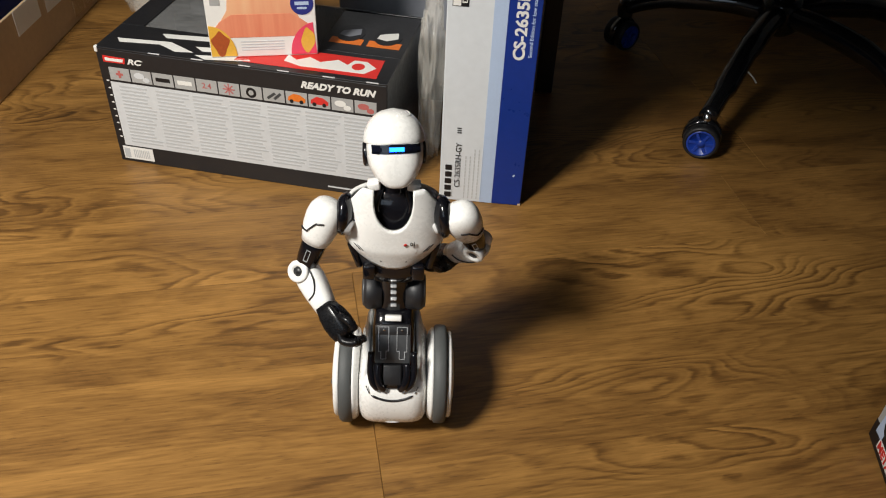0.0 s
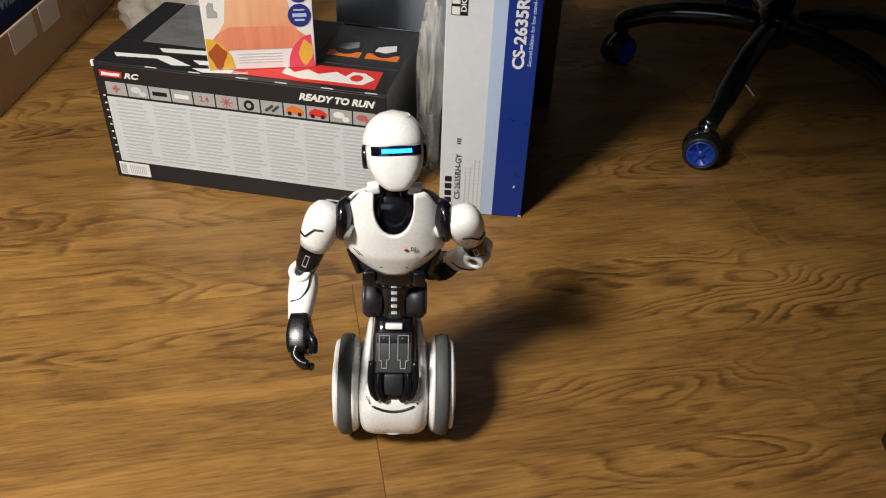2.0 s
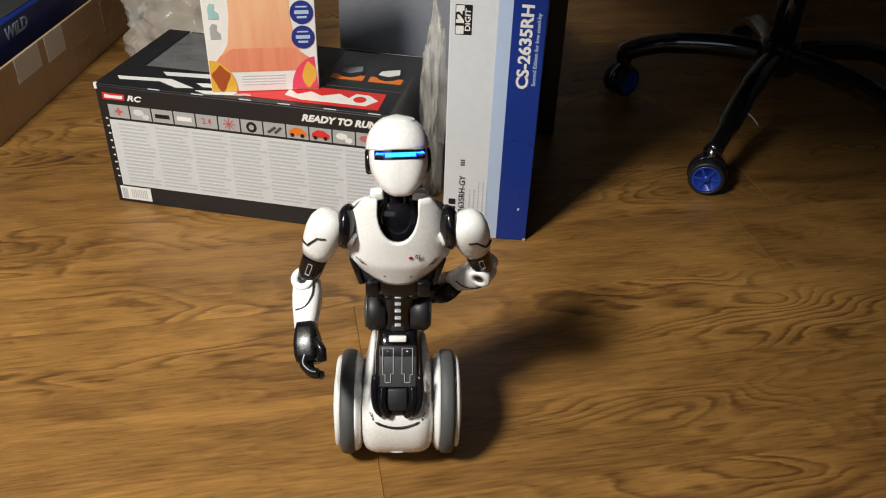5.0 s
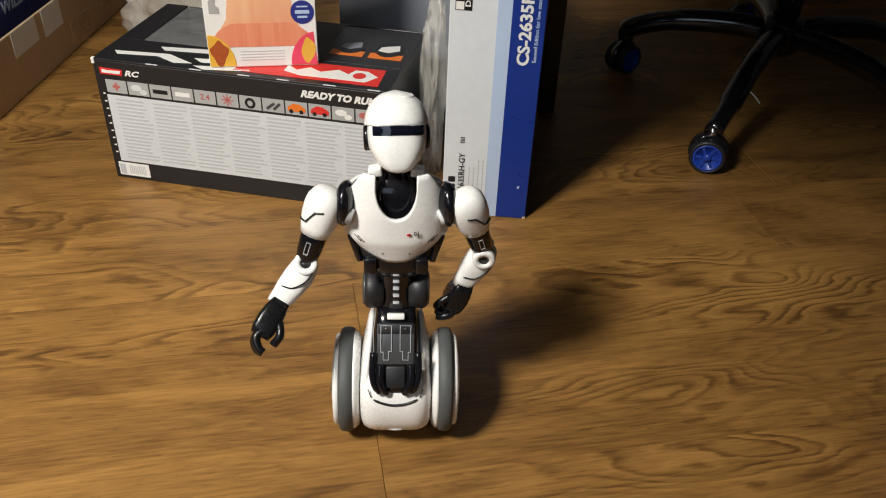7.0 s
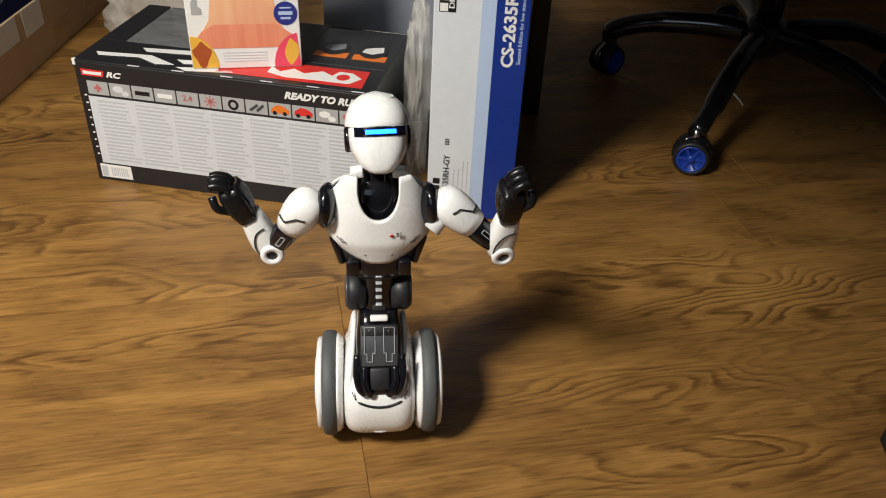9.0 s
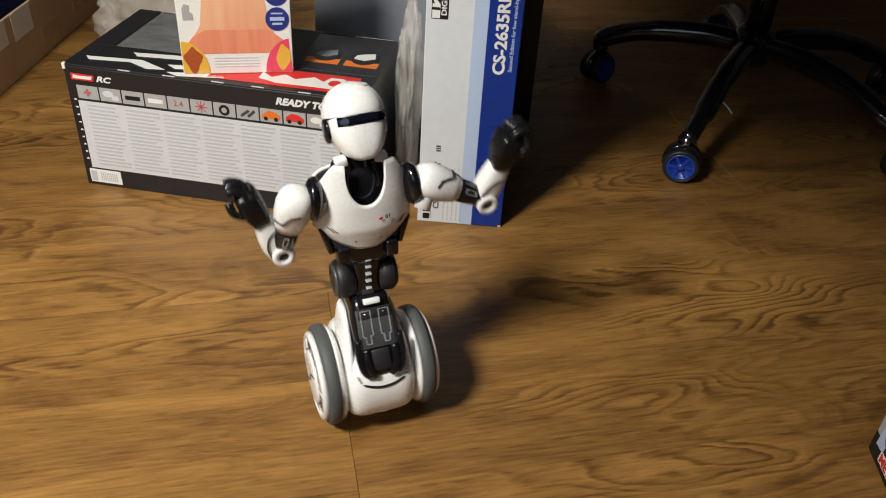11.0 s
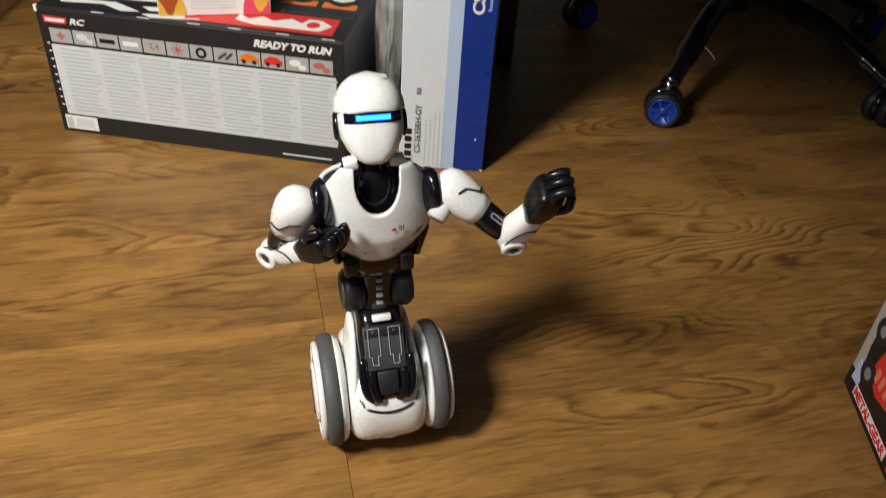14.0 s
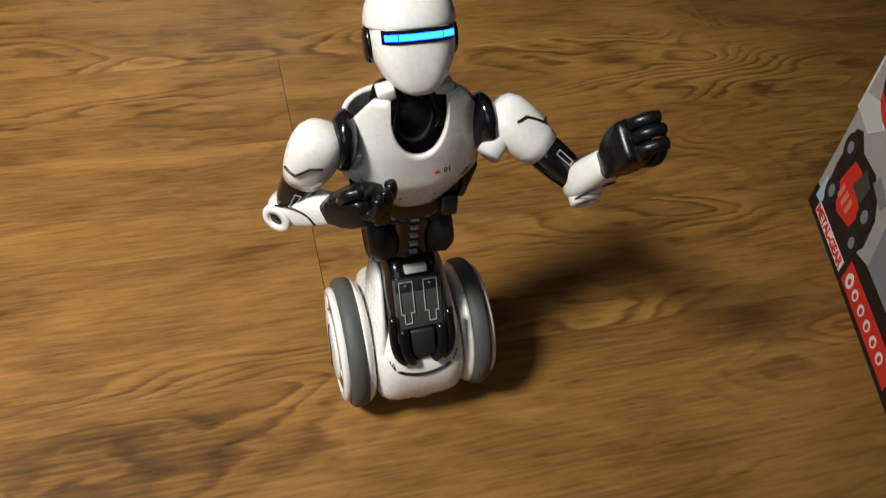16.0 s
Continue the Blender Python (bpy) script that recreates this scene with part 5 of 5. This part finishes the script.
ELBOW_L = [(0, 0.081, 0.025, 0.22), (1.5, 0.08, 0.026, 0.219), (5.5, 0.08, 0.017, 0.214), (7, 0.081, 0.013, 0.213), (7.5, 0.087, -0.026, 0.219), (8, 0.102, 0.004, 0.227), (8.5, 0.104, -0.005, 0.228), (11, 0.11, 0.002, 0.243), (11.2, 0.108, -0.008, 0.255), (11.5, 0.108, -0.011, 0.25), (12, 0.072, 0.016, 0.204), (12.5, 0.109, 0, 0.237), (13, 0.108, -0.01, 0.238), (13.5, 0.1, -0.008, 0.237), (14, 0.1, -0.015, 0.237), (14.5, 0.107, -0.012, 0.243), (15, 0.098, -0.022, 0.239), (15.5, 0.108, -0.022, 0.246), (16, 0.098, -0.025, 0.241)]
GRIP_L = [(0, 0.041, 0.068, 0.158), (1.5, 0.041, 0.07, 0.158), (5.5, 0.037, 0.055, 0.152), (7, 0.053, 0.02, 0.133), (7.5, 0.071, -0.109, 0.203), (8, 0.085, -0.021, 0.306), (8.5, 0.109, -0.027, 0.31), (11, 0.146, -0.009, 0.321), (11.2, 0.123, -0.042, 0.334), (11.5, 0.126, -0.039, 0.329), (12, 0.089, 0.009, 0.286), (12.5, 0.14, -0.013, 0.317), (13, 0.08, -0.048, 0.309), (13.5, 0.126, -0.047, 0.287), (14, 0.129, -0.049, 0.289), (14.5, 0.043, -0.055, 0.269), (15, 0.134, -0.055, 0.289), (15.5, 0.038, -0.06, 0.266), (16, 0.118, -0.065, 0.294)]
# in the last part the arms swing between two holds: across the chest, and out to the side
HOLD = [(13.1, 13.0), (13.25, 13.5), (13.5, 13.5), (13.63, 14.5), (13.88, 14.5), (14.0, 14.0), (14.3, 14.0), (14.42, 14.5), (14.75, 14.5), (14.95, 15.0), (15.25, 15.0), (15.42, 15.5), (15.58, 15.5), (15.78, 16.0)]
# how far the whole toy heels over to its own left side as it turns and drives
TIP = [(0, 0), (10.5, 0), (11, -1.8), (11.5, -2.4), (11.7, -1.2), (11.9, 0.5), (12.1, 0.5), (12.4, -1.2), (13, -1.7), (13.5, -1.7), (16, -1.7)]
# lit width of the visor: 0 dark, 1 middle, 2 wider, 3 all
LIT = [(0, 1), (1.4, 2), (5.0, 3), (6.32, 0), (7.1, 1), (8.2, 2), (10.6, 3), (10.95, 0), (11.27, 3), (11.85, 2), (12.35, 3), (12.95, 2), (13.35, 3), (13.95, 2), (14.42, 3), (15.05, 2), (15.55, 3)]


def between(rows, t):
    """Eased blend of rows (time, values...) at t."""
    if t <= rows[0][0]:
        return rows[0][1:]
    for a, b in zip(rows, rows[1:]):
        if t <= b[0]:
            f = (t - a[0]) / (b[0] - a[0])
            return tuple(p + (q - p) * f for p, q in zip(a[1:], b[1:]))
    return rows[-1][1:]


def held(rows, t):
    """Arm rows: as they stand up to 13 s, then by the list of holds."""
    if t <= 13.0:
        return Vector(between(rows, t))
    a = HOLD[0]
    if t <= a[0]:
        return Vector(between(rows, 13.0))
    for a, b in zip(HOLD, HOLD[1:]):
        if t <= b[0]:
            f = (t - a[0]) / (b[0] - a[0])
            f = f * f * (3 - 2 * f)
            return Vector(between(rows, a[1])).lerp(Vector(between(rows, b[1])), f)
    return Vector(between(rows, 16.0))


def limb(origin, way, hinge):
    """A pose whose -z runs along way and whose x is the hinge."""
    z = -way.normalized()
    x = (hinge - z * hinge.dot(z)).normalized()
    y = z.cross(x)
    m = Matrix((x, y, z)).transposed().to_4x4()
    m.translation = origin
    return m


def motions():
    body = BODY + DANCE + ADVANCE
    times = [i / 10 for i in range(161)]
    axle = Matrix.Translation((0, 0, R_WHEEL))
    lean = lambda a: axle @ Matrix.Rotation(radians(a), 4, "X") @ axle.inverted()
    tip = lambda t: between(TIP, t)[0]
    lift = lambda a: Matrix.Translation((0, 0, X_WHEEL * abs(math.sin(radians(a))))) @ Matrix.Rotation(radians(a), 4, "Y")
    walk(robot, [(t, pose(x, y, 0, 0, 0, yaw) @ lift(tip(t)) @ lean(a)) for t, x, y, yaw, a, turn in body])
    walk(HEAD, [(t, Matrix.Translation(HEAD_AT) @ Matrix.Rotation(radians(turn), 4, "Z") @ HEAD_TIP) for t, x, y, yaw, a, turn in body])
    # wheels roll as far as their own track on the floor is long
    for side, w in WHEELS:
        rows, angle, last = [], 0.0, None
        for t in times:
            x, y, yaw, a, turn = between(body, t)
            c, s = math.cos(radians(yaw)), math.sin(radians(yaw))
            here = Vector((x + side * X_WHEEL * c, y + side * X_WHEEL * s, 0))
            if last is not None:
                angle += (here - last).dot(Vector((s, -c, 0))) / R_WHEEL
            last = here
            rows.append((t, pose(side * X_WHEEL, 0, R_WHEEL) @ Matrix.Rotation(angle, 4, "X")))
        walk(w, rows)
    for side, elbows, grips, shoulder in ((-1, ELBOW_R, GRIP_R, SHOULDER_R), (1, ELBOW_L, GRIP_L, SHOULDER_L)):
        up, low = [], []
        for t in times:
            way = (held(elbows, t) - shoulder).normalized() * UPPER
            e = shoulder + way
            fore = held(grips, t) - e
            hinge = Vector((1, 0.25 * side, 0.0))
            up.append((t, limb(shoulder, way, hinge)))
            low.append((t, limb(e, fore, Vector((0.12 * side, -1, 0.3)).normalized())))
        walk(UPPER_ARMS[side], up)
        walk(FOREARMS[side], low)
    # light bars turn their glowing face out or in
    for bar, rest, need in BARS:
        state = lambda n: n > need
        rows, now = [(0.0, rest if state(LIT[0][1]) else rest @ pose(0, 0, 0, 180))], state(LIT[0][1])
        ang = 0 if now else 180
        for t, n in LIT[1:]:
            if state(n) != now:
                now = state(n)
                goal = ang + 180
                for k in range(4):
                    rows.append((t - 0.0667 + k / 30, rest @ pose(0, 0, 0, ang + 60 * k)))
                ang = goal
        rows.append((16.0, rest @ pose(0, 0, 0, ang)))
        walk(bar, rows)


motions()
